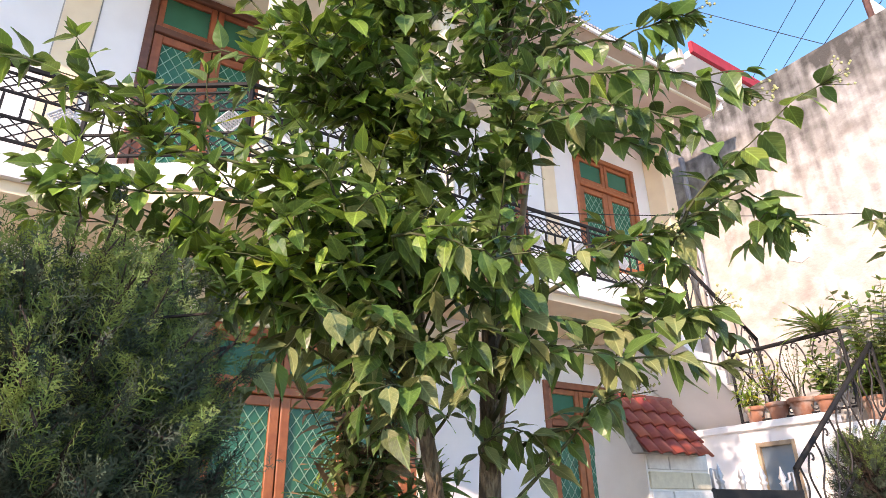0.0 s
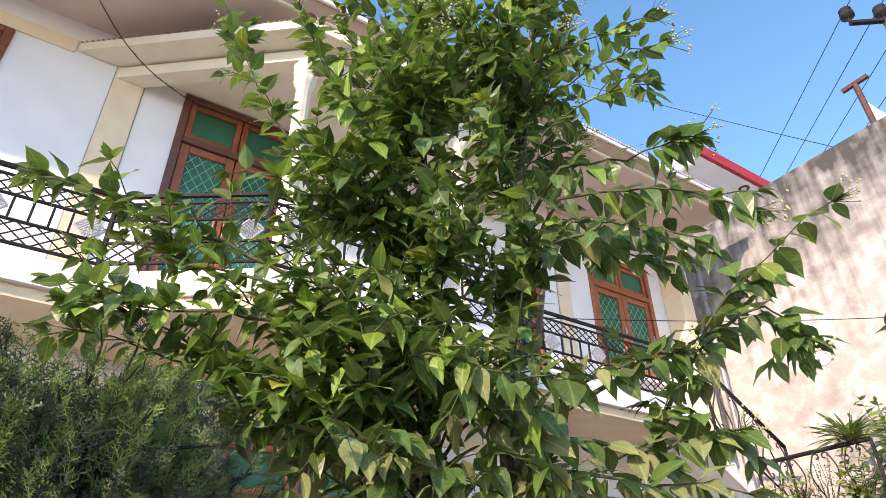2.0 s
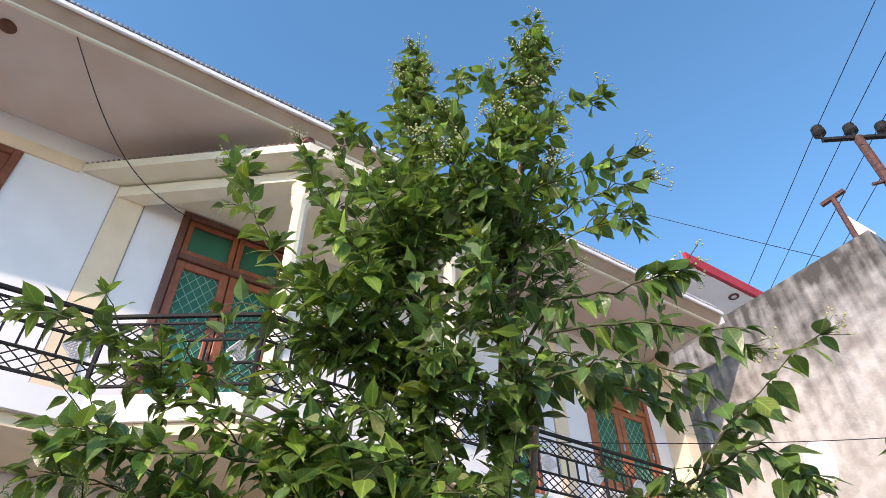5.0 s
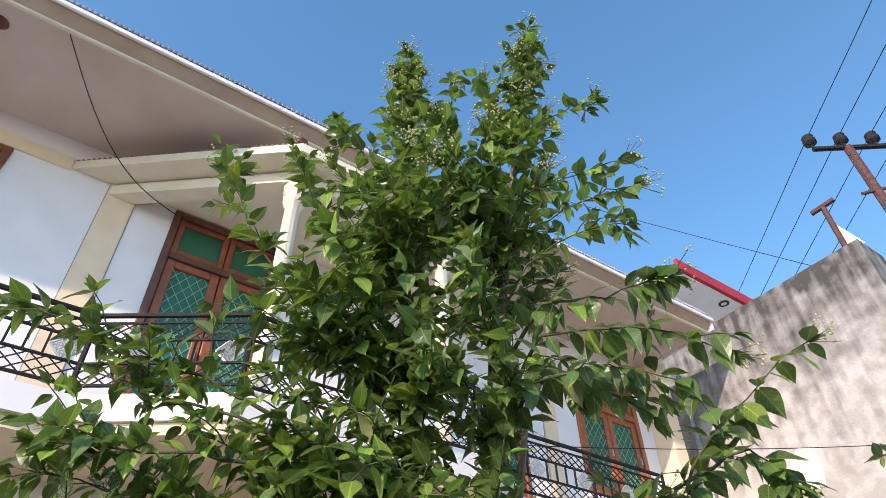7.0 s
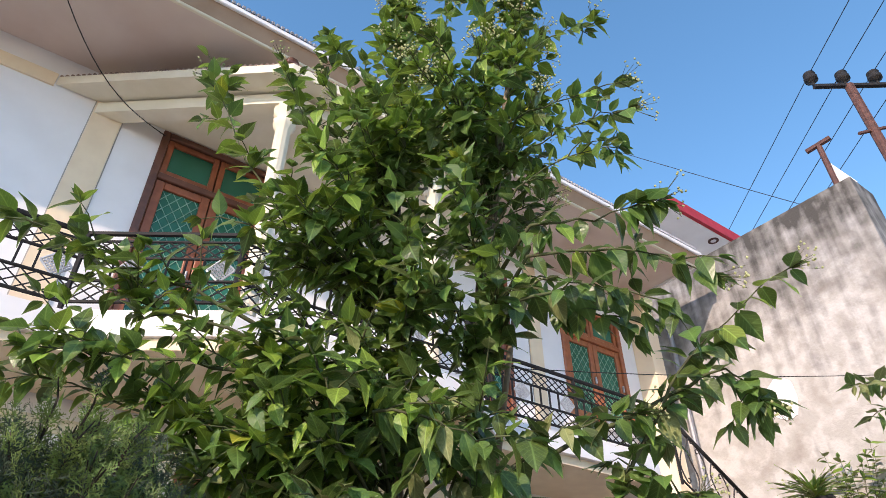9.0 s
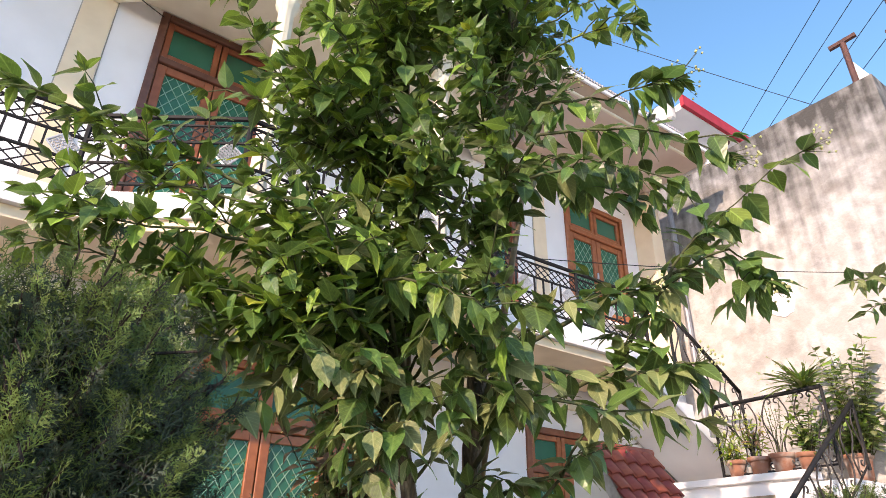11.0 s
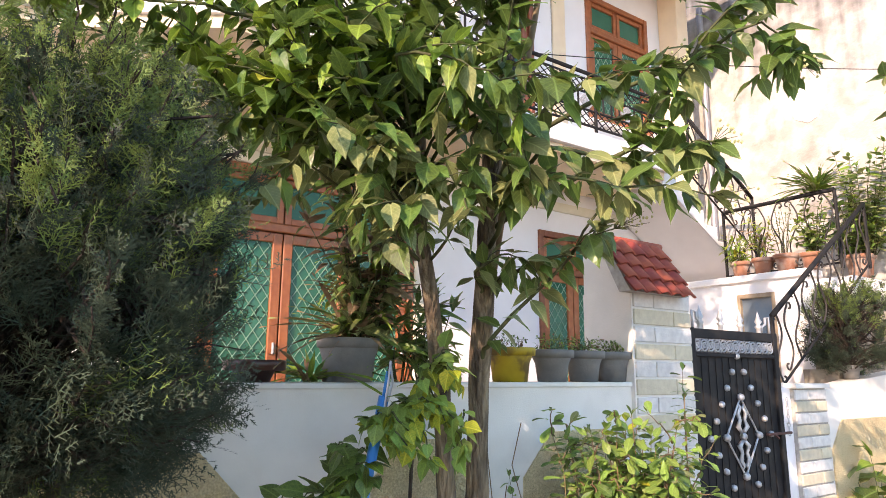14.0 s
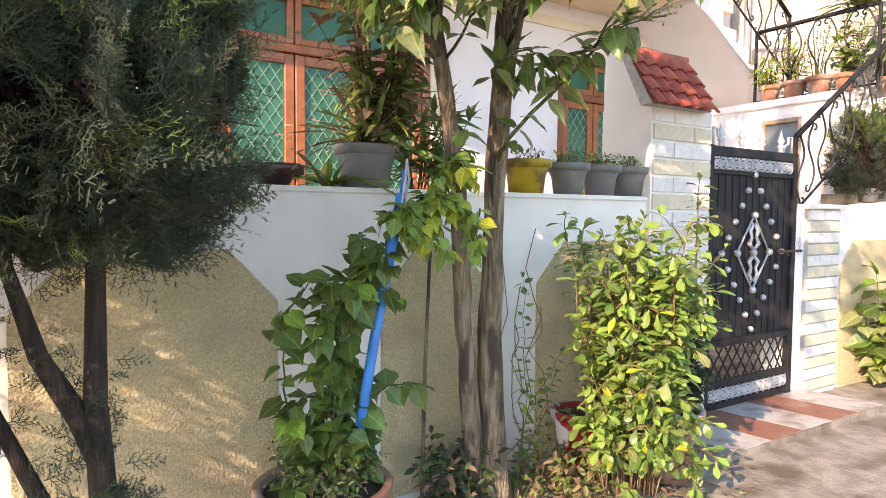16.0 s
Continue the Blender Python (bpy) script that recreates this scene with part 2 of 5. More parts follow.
# ---- mesh helpers ----
class Mesh:
    """Collects vertices and faces of one part, with a material index for each face."""
    def __init__(self):
        self.v, self.f, self.k, self.uv = [], [], [], []

    def add(self, verts, faces, k=0):
        o = len(self.v)
        self.v.extend(verts)
        self.f.extend([tuple(i + o for i in f) for f in faces])
        self.k.extend([k] * len(faces))
        return self

    def box(self, x0, x1, y0, y1, z0, z1, k=0, bev=0.0):
        if bev:
            bm = bmesh.new()
            bmesh.ops.create_cube(bm, size=1)
            for v in bm.verts:
                v.co = ((x0 + x1) / 2 + v.co.x * (x1 - x0), (y0 + y1) / 2 + v.co.y * (y1 - y0), (z0 + z1) / 2 + v.co.z * (z1 - z0))
            bmesh.ops.bevel(bm, geom=bm.edges[:], offset=bev, segments=1, affect="EDGES")
            bm.verts.index_update()
            self.add([tuple(v.co) for v in bm.verts], [tuple(v.index for v in f.verts) for f in bm.faces], k)
            bm.free()
            return self
        return self.add([(x, y, z) for z in (z0, z1) for y in (y0, y1) for x in (x0, x1)],
                        [(0, 2, 3, 1), (4, 5, 7, 6), (0, 1, 5, 4), (2, 6, 7, 3), (0, 4, 6, 2), (1, 3, 7, 5)], k)

    def prism(self, outline, a, b, axis="z", k=0):
        """The outline's pairs pushed from a to b along an axis."""
        put = {"z": lambda p, q, h: (p, q, h), "y": lambda p, q, h: (p, h, q), "x": lambda p, q, h: (h, p, q)}[axis]
        n = len(outline)
        vs = [put(p, q, a) for p, q in outline] + [put(p, q, b) for p, q in outline]
        fs = [tuple(range(n))[::-1], tuple(range(n, 2 * n))] + [(i, (i + 1) % n, n + (i + 1) % n, n + i) for i in range(n)]
        return self.add(vs, fs, k)

    def tube(self, pts, radii, n=8, k=0, cap=True):
        pts = [Vector(p) for p in pts]
        if not isinstance(radii, (list, tuple)):
            radii = [radii] * len(pts)
        vs, fs = [], []
        side = None
        for i, p in enumerate(pts):
            d = (pts[min(i + 1, len(pts) - 1)] - pts[max(i - 1, 0)]).normalized()
            if side is None:
                side = d.orthogonal().normalized()
            side = (side - d * side.dot(d))
            side = side.normalized() if side.length > 1e-6 else d.orthogonal().normalized()
            up = d.cross(side)
            for j in range(n):
                a = 2 * math.pi * j / n
                vs.append(tuple(p + (side * math.cos(a) + up * math.sin(a)) * radii[i]))
        for i in range(len(pts) - 1):
            for j in range(n):
                fs.append((i * n + j, i * n + (j + 1) % n, (i + 1) * n + (j + 1) % n, (i + 1) * n + j))
        if cap:
            fs.append(tuple(range(n))[::-1])
            fs.append(tuple(range((len(pts) - 1) * n, len(pts) * n)))
        return self.add(vs, fs, k)

    def lathe(self, profile, cx=0.0, cy=0.0, cz=0.0, n=24, k=0, lobes=0, depth=0.0):
        """Pairs of radius and height turned round an upright axis."""
        vs, fs = [], []
        for r, z in profile:
            for j in range(n):
                a = 2 * math.pi * j / n
                q = r * (1 + depth * math.cos(lobes * a)) if lobes else r
                vs.append((cx + q * math.cos(a), cy + q * math.sin(a), cz + z))
        for i in range(len(profile) - 1):
            for j in range(n):
                fs.append((i * n + j, i * n + (j + 1) % n, (i + 1) * n + (j + 1) % n, (i + 1) * n + j))
        return self.add(vs, fs, k)

    def data(self, name, mats, smooth=False):
        me = bpy.data.meshes.new(name)
        me.from_pydata(self.v, [], self.f)
        for m in (mats if isinstance(mats, (list, tuple)) else [mats]):
            me.materials.append(m)
        me.polygons.foreach_set("material_index", self.k)
        if smooth:
            me.polygons.foreach_set("use_smooth", [True] * len(me.polygons))
        if len(self.uv) == len(self.v):
            flat = [c for f in self.f for i in f for c in self.uv[i]]
            me.uv_layers.new(name="leaf").data.foreach_set("uv", flat)
        me.update()
        return me


def part(name, mesh, mats, parent=None, label="", smooth=False):
    ob = new(name, mesh.data(name, mats, smooth))
    if parent:
        ob.parent = parent
    return tagged(ob, label)


def thing(name, label, category, at=(0, 0, 0), group="", kind=""):
    ob = new(name)
    ob.location = at
    ob.empty_display_size = 0.1
    return tagged(ob, label, category, group, kind)


def solid(name, mesh, mats, label, category="", kind="", smooth=False, group=""):
    return tagged(part(name, mesh, mats, None, "", smooth), label, category, group, kind)


rng = random.Random(7)


# ---- ground and the near wall ----
def smooth_noise(x, y):
    return noise.noise(Vector((x * 0.7, y * 0.7, 0.0)))


def ground_sheet():
    m = Mesh()
    xs = [-900, -200, -60, -20] + [-8 + 0.4 * i for i in range(51)] + [25, 60, 200, 900]
    ys = [-900, -200, -60, -20] + [-6 + 0.4 * i for i in range(22)] + [2.84, 20, 60, 200, 900]
    vs = [(x, y, -0.02 + (0.02 * smooth_noise(x, y) if abs(x) < 15 and -6 < y < 2.8 else 0) - 0.02 * max(0, min(x, 9) - 4)) for y in ys for x in xs]
    nx = len(xs)
    fs = [(j * nx + i, j * nx + i + 1, (j + 1) * nx + i + 1, (j + 1) * nx + i) for j in range(len(ys) - 1) for i in range(nx - 1)]
    return m.add(vs, fs)


solid("ground", ground_sheet(), CONCRETE, "worn grey-brown concrete lane and ground with stains", "ground", "structure", True)

WY = 2.85          # street face of the boundary wall
FY = 5.40          # house front
wall = Mesh().box(-7.0, 3.42, WY, WY + 0.22, -0.1, 1.58)
bwall = solid("wall_boundary", wall, WALLPAINT, "pale grey-white painted boundary wall with stucco panels", "wall", "structure")
part("coping", Mesh().box(-7.0, 3.42, WY - 0.015, WY + 0.235, 1.575, 1.605, bev=0.006), WALLPAINT, bwall)


def stucco_panel(x0, x1, z0, z1, cx, cz, left=True, right=True):
    """A raised rough panel with cut upper corners."""
    o = [(x0, z0), (x1, z0)]
    o += [(x1, z1 - cz), (x1 - cx, z1)] if right else [(x1, z1)]
    o += [(x0 + cx, z1), (x0, z1 - cz)] if left else [(x0, z1)]
    return Mesh().prism(o, WY - 0.014, WY + 0.01, "y")


for x0, x1 in ((-1.55, -0.62), (-0.10, 0.92), (1.45, 2.13), (2.47, 3.36)):
    part("stucco_panel", stucco_panel(x0, x1, 0.02, 1.32, 0.22, 0.24), STUCCO, bwall, "rough cream pebble-dash panel")

# ---- house ----
house = thing("house", "two-storey white and cream house with deep eaves", "house", (3.0, FY, 0))


def hpart(name, m, mats, label="", smooth=False, parent=None):
    ob = part(name, m, mats, None, label, smooth)
    ob.parent = parent or house
    ob.matrix_parent_inverse = Matrix.Translation((-3.0, -FY, 0))
    return ob


def wall_with_holes(x0, x1, z0, z1, y0, y1, holes):
    """A wall along x with rectangular openings through it."""
    xs = sorted({x0, x1, *[h[0] for h in holes], *[h[1] for h in holes]})
    zs = sorted({z0, z1, *[h[2] for h in holes], *[h[3] for h in holes]})
    nx, nz = len(xs) - 1, len(zs) - 1
    def full(i, j):
        if not (0 <= i < nx and 0 <= j < nz):
            return False
        cx, cz = (xs[i] + xs[i + 1]) / 2, (zs[j] + zs[j + 1]) / 2
        return not any(h[0] < cx < h[1] and h[2] < cz < h[3] for h in holes)
    vs = [(x, y, z) for y in (y0, y1) for z in zs for x in xs]
    at = lambda i, j, s: s * len(xs) * len(zs) + j * len(xs) + i
    fs = []
    for i in range(nx):
        for j in range(nz):
            if full(i, j):
                fs.append((at(i, j, 0), at(i + 1, j, 0), at(i + 1, j + 1, 0), at(i, j + 1, 0)))
                fs.append((at(i, j, 1), at(i, j + 1, 1), at(i + 1, j + 1, 1), at(i + 1, j, 1)))
                for (a, b), (p, q) in (((i - 1, j), ((i, j), (i, j + 1))), ((i + 1, j), ((i + 1, j + 1), (i + 1, j))), ((i, j - 1), ((i + 1, j), (i, j))), ((i, j + 1), ((i, j + 1), (i + 1, j + 1)))):
                    if not full(a, b):
                        fs.append((at(*p, 0), at(*q, 0), at(*q, 1), at(*p, 1)))
    return Mesh().add(vs, fs)


LOW = [(1.20, 3.27, 0.75, 3.44), (4.97, 6.09, 0.75, 3.31)]
UP = [(-2.6, -1.24, 5.0, 6.78), (0.30, 1.55, 4.15, 6.80), (4.48, 4.95, 4.15, 6.70), (5.90, 7.17, 4.9, 6.72)]
hpart("wall", wall_with_holes(-9, 8.14, 0, 3.95, FY, FY + 0.25, LOW), WHITE, "white painted ground-floor wall")
hpart("wall", wall_with_holes(-9, 8.14, 3.95, 7.2, FY, FY + 0.25, UP), WHITE, "white painted upper wall")
hpart("wall", Mesh().box(7.8, 8.05, FY + 0.25, 14, 0, 7.2), WHITE)
hpart("wall", Mesh().box(-9, -8.75, FY + 0.25, 14, 0, 7.2), WHITE)
hpart("wall", Mesh().box(-9, 8.05, 14, 14.25, 0, 7.2), WHITE)
hpart("floor_slab", Mesh().box(-8.75, 7.8, FY + 0.25, 14, 3.9, 4.1), WHITE)
# cream strips and bands, set proud of the wall
for x0, x1 in ((-0.36, -0.09), (5.28, 5.50)):
    hpart("strip", Mesh().box(x0, x1, FY - 0.02, FY, 4.16, 7.18), CREAM, "cream upright band")
    for x in (x0 - 0.012, x1 + 0.002):
        hpart("groove", Mesh().box(x, x + 0.01, FY - 0.006, FY, 4.16, 7.18), MORTAR)
hpart("pilaster", Mesh().box(7.46, 7.72, 5.08, FY - 0.001, 4.13, 7.195, bev=0.01), CREAM, "cream corner pilaster")
hpart("band", Mesh().box(-9, -0.75, FY - 0.02, FY, 6.79, 6.95), CREAM, "cream band under the eave")
hpart("band", Mesh().box(-9, 8.05, FY - 0.03, FY, 3.57, 3.68), CREAMWHITE)
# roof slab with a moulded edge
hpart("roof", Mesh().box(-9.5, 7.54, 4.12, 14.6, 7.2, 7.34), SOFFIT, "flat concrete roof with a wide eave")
hpart("fascia", Mesh().box(-9.5, 7.54, 4.08, 4.12, 7.165, 7.25, bev=0.008), CREAMWHITE, "ivory moulding along the eave")
hpart("fascia", Mesh().prism([(4.079, 7.19), (4.079, 7.34), (4.0, 7.34), (3.985, 7.30)], -9.5, 7.55, "x"), TAN, "tan sloping roof edge")
hpart("fascia", Mesh().box(-9.5, 7.58, 3.95, 3.984, 7.295, 7.36, bev=0.008), WHITE, "white roof edge")
hpart("fascia", Mesh().box(7.541, 7.58, 3.985, 14.6, 7.17, 7.36), WHITE)
mould = Mesh()
for i in range(336):
    x = -9.3 + i * 0.05
    mould.lathe([(0.024, 0), (0.024, 0.04), (0.0, 0.06)], x, 3.962, 7.355, 6)
hpart("roof_edge_tiles", mould, TIN, "row of small grey edging tiles")
hpart("soffit_lamp", Mesh().lathe([(0.0, -0.03), (0.06, -0.03), (0.075, -0.01), (0.075, 0.0)], -1.65, 4.36, 7.2, 16), DARKWOOD)


# windows and doors
def casement(name, x0, x1, z0, z1, leaves, transom, wood, label, y=FY, sill=True, outer=None):
    """A wooden frame with glazed leaves, fanlights over a transom and a diamond grille behind the glass."""
    w = thing(name, label, "window" if "window" in name else "door", (x0, y, z0))
    def wp(n, m, ma, lab="", par=None):
        ob = part(n, m, ma, None, lab)
        ob.parent = par or w
        if not par:
            ob.matrix_parent_inverse = Matrix.Translation((-x0, -y, -z0))
        return ob
    f = 0.075
    fr = Mesh().box(x0, x0 + f, y - 0.03, y + 0.1, z0, z1, bev=0.008).box(x1 - f, x1, y - 0.03, y + 0.1, z0, z1, bev=0.008)
    fr.box(x0 + f, x1 - f, y - 0.028, y + 0.098, z1 - f, z1, bev=0.008).box(x0 + f, x1 - f, y - 0.028, y + 0.098, z0, z0 + f, bev=0.008)
    if transom:
        fr.box(x0 + f, x1 - f, y - 0.028, y + 0.098, transom - f / 2, transom + f / 2, bev=0.008)
    wp("frame", fr, outer or wood)
    step = (x1 - x0 - 2 * f) / leaves
    for i in range(leaves):
        a, b = x0 + f + i * step, x0 + f + (i + 1) * step
        for lo, hi, fan in ((z0 + f, (transom or z1) - f / 2, False), (transom and transom + f / 2, z1 - f, True)):
            if not lo:
                continue
            g = 0.085 if not fan else 0.06
            a1, b1, lo1, hi1 = a + 0.006, b - 0.006, lo + 0.006, hi - 0.006
            leaf = Mesh().box(a1, a1 + g, y, y + 0.05, lo1, hi1, bev=0.006).box(b1 - g, b1, y, y + 0.05, lo1, hi1, bev=0.006)
            leaf.box(a1 + g, b1 - g, y + 0.002, y + 0.048, hi1 - g, hi1, bev=0.006).box(a1 + g, b1 - g, y + 0.002, y + 0.048, lo1, lo1 + g, bev=0.006)
            sash = wp("sash", leaf, wood)
            p0, p1, q0, q1 = a1 + g, b1 - g, lo1 + g, hi1 - g
            wp("pane", Mesh().box(p0, p1, y + 0.032, y + 0.038, q0, q1), GLASS, "green-tinted pane", sash)
            gr = Mesh()
            sp, tall = 0.105, 0.15
            k = -int((q1 - q0) / tall) - 2
            while p0 + k * sp < p1 + sp:
                for sgn in (1, -1):
                    xa = p0 + k * sp if sgn > 0 else p0 + k * sp + (q1 - q0) * sp / tall
                    pts = []
                    for s in range(2):
                        z = q0 if s == 0 else q1
                        pts.append((xa + sgn * (z - q0) * sp / tall, z))
                    (ax, az), (bx, bz) = pts
                    # clip the bar to the pane
                    def clip(ax, az, bx, bz):
                        lo_t, hi_t = 0.0, 1.0
                        dx = bx - ax
                        for edge, s in ((p0, 1), (p1, -1)):
                            va, vb = s * (ax - edge), s * (bx - edge)
                            if va < 0 and vb < 0:
                                return None
                            if va < 0:
                                lo_t = max(lo_t, va / (va - vb))
                            if vb < 0:
                                hi_t = min(hi_t, va / (va - vb))
                        return (lo_t, hi_t) if hi_t - lo_t > 0.02 else None
                    c = clip(ax, az, bx, bz)
                    if c:
                        P = [(ax + (bx - ax) * t, y + 0.028, az + (bz - az) * t) for t in c]
                        gr.tube(P, 0.0048, 4, cap=False)
                k += 1
            if gr.v and not fan:
                wp("grille", gr, GRILLE, "thin diamond grille", sash)
            if not fan:
                wp("handle", Mesh().box(b1 - 0.05, b1 - 0.03, y - 0.03, y, (lo1 + hi1) / 2 - 0.05, (lo1 + hi1) / 2 + 0.05, bev=0.005), SILVER, "", sash)
    if sill:
        wp("sill", Mesh().box(x0 - 0.05, x1 + 0.05, y - 0.09, y, z0 - 0.05, z0, bev=0.008), WHITE)
    return w


casement("window_1", 1.20, 3.27, 0.75, 3.44, 3, 2.90, WOOD, "tall orange-brown wooden window with green diamond-grilled glass")
casement("door_2", 4.97, 6.09, 0.75, 3.31, 2, 2.84, WOOD, "brown wooden door with green glass panels", outer=BROWN)
casement("window_3", -2.6, -1.24, 5.0, 6.78, 3, 0, BROWN, "closed brown wooden upper window")
casement("door_4", 0.30, 1.55, 4.15, 6.80, 2, 6.22, WOODUP, "orange-brown double balcony door with green glazed panels", sill=False, outer=DARKWOOD)
casement("door_5", 4.48, 4.95, 4.15, 6.70, 1, 6.1, WOODUP, "brown wooden balcony door", sill=False, outer=BROWN)
casement("window_6", 5.90, 7.17, 4.9, 6.72, 2, 6.2, WOOD, "brown wooden upper window with green glass")
# plaster surround of the low window
hpart("surround", Mesh().box(1.07, 1.199, FY - 0.05, FY, 0.75, 3.56, bev=0.01).box(1.2, 3.27, FY - 0.05, FY, 3.441, 3.56, bev=0.01).box(3.271, 3.40, FY - 0.05, FY, 0.75, 3.56, bev=0.01), CREAMWHITE, "pale plaster window surround")

# balcony slab with its chamfered bay
BAL = [(-9, 4.5), (0.03, 4.5), (0.98, 3.85), (3.05, 3.85), (3.70, 4.32), (6.05, 4.32), (6.05, FY - 0.005), (-9, FY - 0.005)]
hpart("balcony_slab", Mesh().prism(BAL, 3.93, 4.13), WHITE, "white balcony slab with a chamfered bay")
BAL2 = [(-9, 4.56), (0.0, 4.56), (0.95, 3.91), (3.08, 3.91), (3.73, 4.38), (6.0, 4.38), (6.0, FY - 0.01), (-9, FY - 0.01)]
hpart("balcony_moulding", Mesh().prism(BAL2, 3.84, 3.928), CREAM, "ivory moulding under the slab")
# porch canopy with its column
CAN = [(-0.74, FY - 0.005), (1.07, 3.92), (3.10, 3.92), (4.9, FY - 0.005)]
CAN2 = [(-0.36, FY - 0.01), (1.16, 4.16), (3.0, 4.16), (4.5, FY - 0.01)]
hpart("canopy", Mesh().prism(CAN, 6.82, 6.93), CREAMWHITE, "ivory chamfered porch canopy over the balcony")
can_in = Mesh()
for a, b in zip(CAN2, CAN2[1:]):
    d = Vector((b[0] - a[0], b[1] - a[1], 0)).normalized()
    nrm = Vector((-d.y, d.x, 0)) * 0.16
    can_in.prism([a, b, (b[0] + nrm.x, b[1] + nrm.y), (a[0] + nrm.x, a[1] + nrm.y)], 6.66, 6.797)
hpart("canopy_beam", can_in, CREAMWHITE)
edge = Mesh()
for a, b in zip(CAN, CAN[1:]):
    n = int(math.dist(a, b) / 0.055)
    for i in range(n):
        t = (i + 0.5) / n
        edge.lathe([(0.02, 0), (0.02, 0.025), (0.0, 0.04)], a[0] + (b[0] - a[0]) * t, a[1] + (b[1] - a[1]) * t + 0.02, 6.928, 6)
hpart("canopy_edge_tiles", edge, OLDTILE, "row of small clay edging tiles")
hpart("canopy_finial", Mesh().box(1.01, 1.13, 3.93, 4.05, 6.93, 6.98, bev=0.01).lathe([(0.05, 0), (0.07, 0.03), (0.0, 0.06)], 1.07, 3.99, 6.98, 10), DARKWOOD)
for cx in (1.20, 2.95):
    hpart("column", Mesh().lathe([(0.10, 0), (0.10, 0.08), (0.075, 0.10), (0.07, 2.25), (0.09, 2.28), (0.11, 2.36), (0.075, 2.40), (0.12, 2.46), (0.12, 2.53)], cx, 4.28, 4.13, 32, lobes=10, depth=0.06), CREAMWHITE, "fluted ivory column", True)
# conduit down the strip
hpart("pipe", Mesh().tube([(8.07, 5.1, 0.2), (8.07, 5.1, 7.1)], 0.045, 10), TIN, "grey rainwater pipe")


# balcony railings
def ornament(m, c, d, s, k=1):
    """A pierced cast diamond, facing the street."""
    n = Vector((-d.y, d.x, 0))
    up = Vector((0, 0, 1))
    def P(u, v):
        return tuple(c + d * u + up * v)
    for a, b in (((-s, 0), (0, s)), ((0, s), (s, 0)), ((s, 0), (0, -s)), ((0, -s), (-s, 0))):
        m.tube([P(*a), P(*b)], 0.009, 5, k)
    for i in range(-3, 4):
        for j in range(-3, 4):
            if abs(i) + abs(j) <= 3:
                u, v = (i + (j % 2) * 0.0) * s / 3.6, j * s / 3.6
                ring = [P(u + 0.11 * s * math.cos(t * math.pi / 3), v + 0.11 * s * math.sin(t * math.pi / 3)) for t in range(7)]
                m.tube(ring, 0.007, 4, k, False)


def railing(a, b, z, h, label, first_post=True):
    """A railing from a to b: posts, flat rails, lattice above and below, bars and cast diamonds between."""
    a, b = Vector((*a, z)), Vector((*b, z))
    r = thing("balcony_railing", label, "railing", tuple(a), "balcony railings")
    def rp(n, m, ma, lab=""):
        ob = part(n, m, ma, None, lab)
        ob.parent = r
        ob.matrix_parent_inverse = Matrix.Translation(-a)
        return ob
    L = (b - a).length
    d = (b - a).normalized()
    up = Vector((0, 0, 1))
    P = lambda u, v: tuple(a + d * u + up * v)
    z1, z2 = 0.36 * h, 0.66 * h
    for v, rad in ((h, 0.022), (h - 0.07, 0.012), (z2, 0.013), (z1, 0.013), (0.06, 0.014)):
        rp("rail", Mesh().tube([P(0, v), P(L, v)], rad, 6), IRON)
    n = max(1, round(L / 1.05))
    for i in range(n + 1):
        if i or first_post:
            rp("post", Mesh().tube([P(i * L / n, 0), P(i * L / n, h)], 0.02, 6), IRON)
    for lo, hi in ((0.06, z1), (z2, h - 0.07)):
        lat = Mesh()
        w = (hi - lo) * 1.35
        u = -w
        while u < L:
            for s in (1, -1):
                u0, u1 = (u, u + w) if s > 0 else (u + w, u)
                t0, t1 = 0.0, 1.0
                lo_u, hi_u = min(u0, u1), max(u0, u1)
                if hi_u <= 0.01 or lo_u >= L - 0.01:
                    continue
                def at(t):
                    return u0 + (u1 - u0) * t
                ts = [t for t in (0, 1)]
                if at(0) < 0 or at(1) < 0:
                    tt = -u0 / (u1 - u0)
                    ts = [tt, 1] if at(0) < 0 else [0, tt]
                if at(ts[0]) > L or at(ts[1]) > L:
                    tt = (L - u0) / (u1 - u0)
                    ts = [tt, ts[1]] if at(ts[0]) > L else [ts[0], tt]
                lat.tube([P(at(ts[0]), lo + (hi - lo) * ts[0]), P(at(ts[1]), lo + (hi - lo) * ts[1])], 0.006, 4, 0, False)
            u += w / 2
        rp("lattice", lat, IRON)
    m = max(2, round(L / 0.125))
    for i in range(1, m):
        if i % 5 != 3:
            rp("bar", Mesh().tube([P(i * L / m, z1), P(i * L / m, z2)], 0.011, 4), IRON)
        else:
            o = Mesh()
            ornament(o, Vector(P(i * L / m, (z1 + z2) / 2)), d, (z2 - z1) * 0.52, 0)
            rp("ornament", o, SILVER, "silver cast diamond")
    return r


RL = "black iron balcony railing with lattice and silver diamonds"
railing((-4.2, 4.53), (0.0, 4.53), 4.14, 0.65, RL)
railing((0.0, 4.53), (0.97, 3.88), 4.14, 0.65, RL, False)
railing((0.97, 3.88), (3.05, 3.88), 4.14, 0.65, RL, False)
railing((3.05, 3.88), (3.72, 4.35), 4.14, 0.65, RL, False)
railing((3.72, 4.35), (6.0, 4.35), 4.14, 0.65, RL, False)

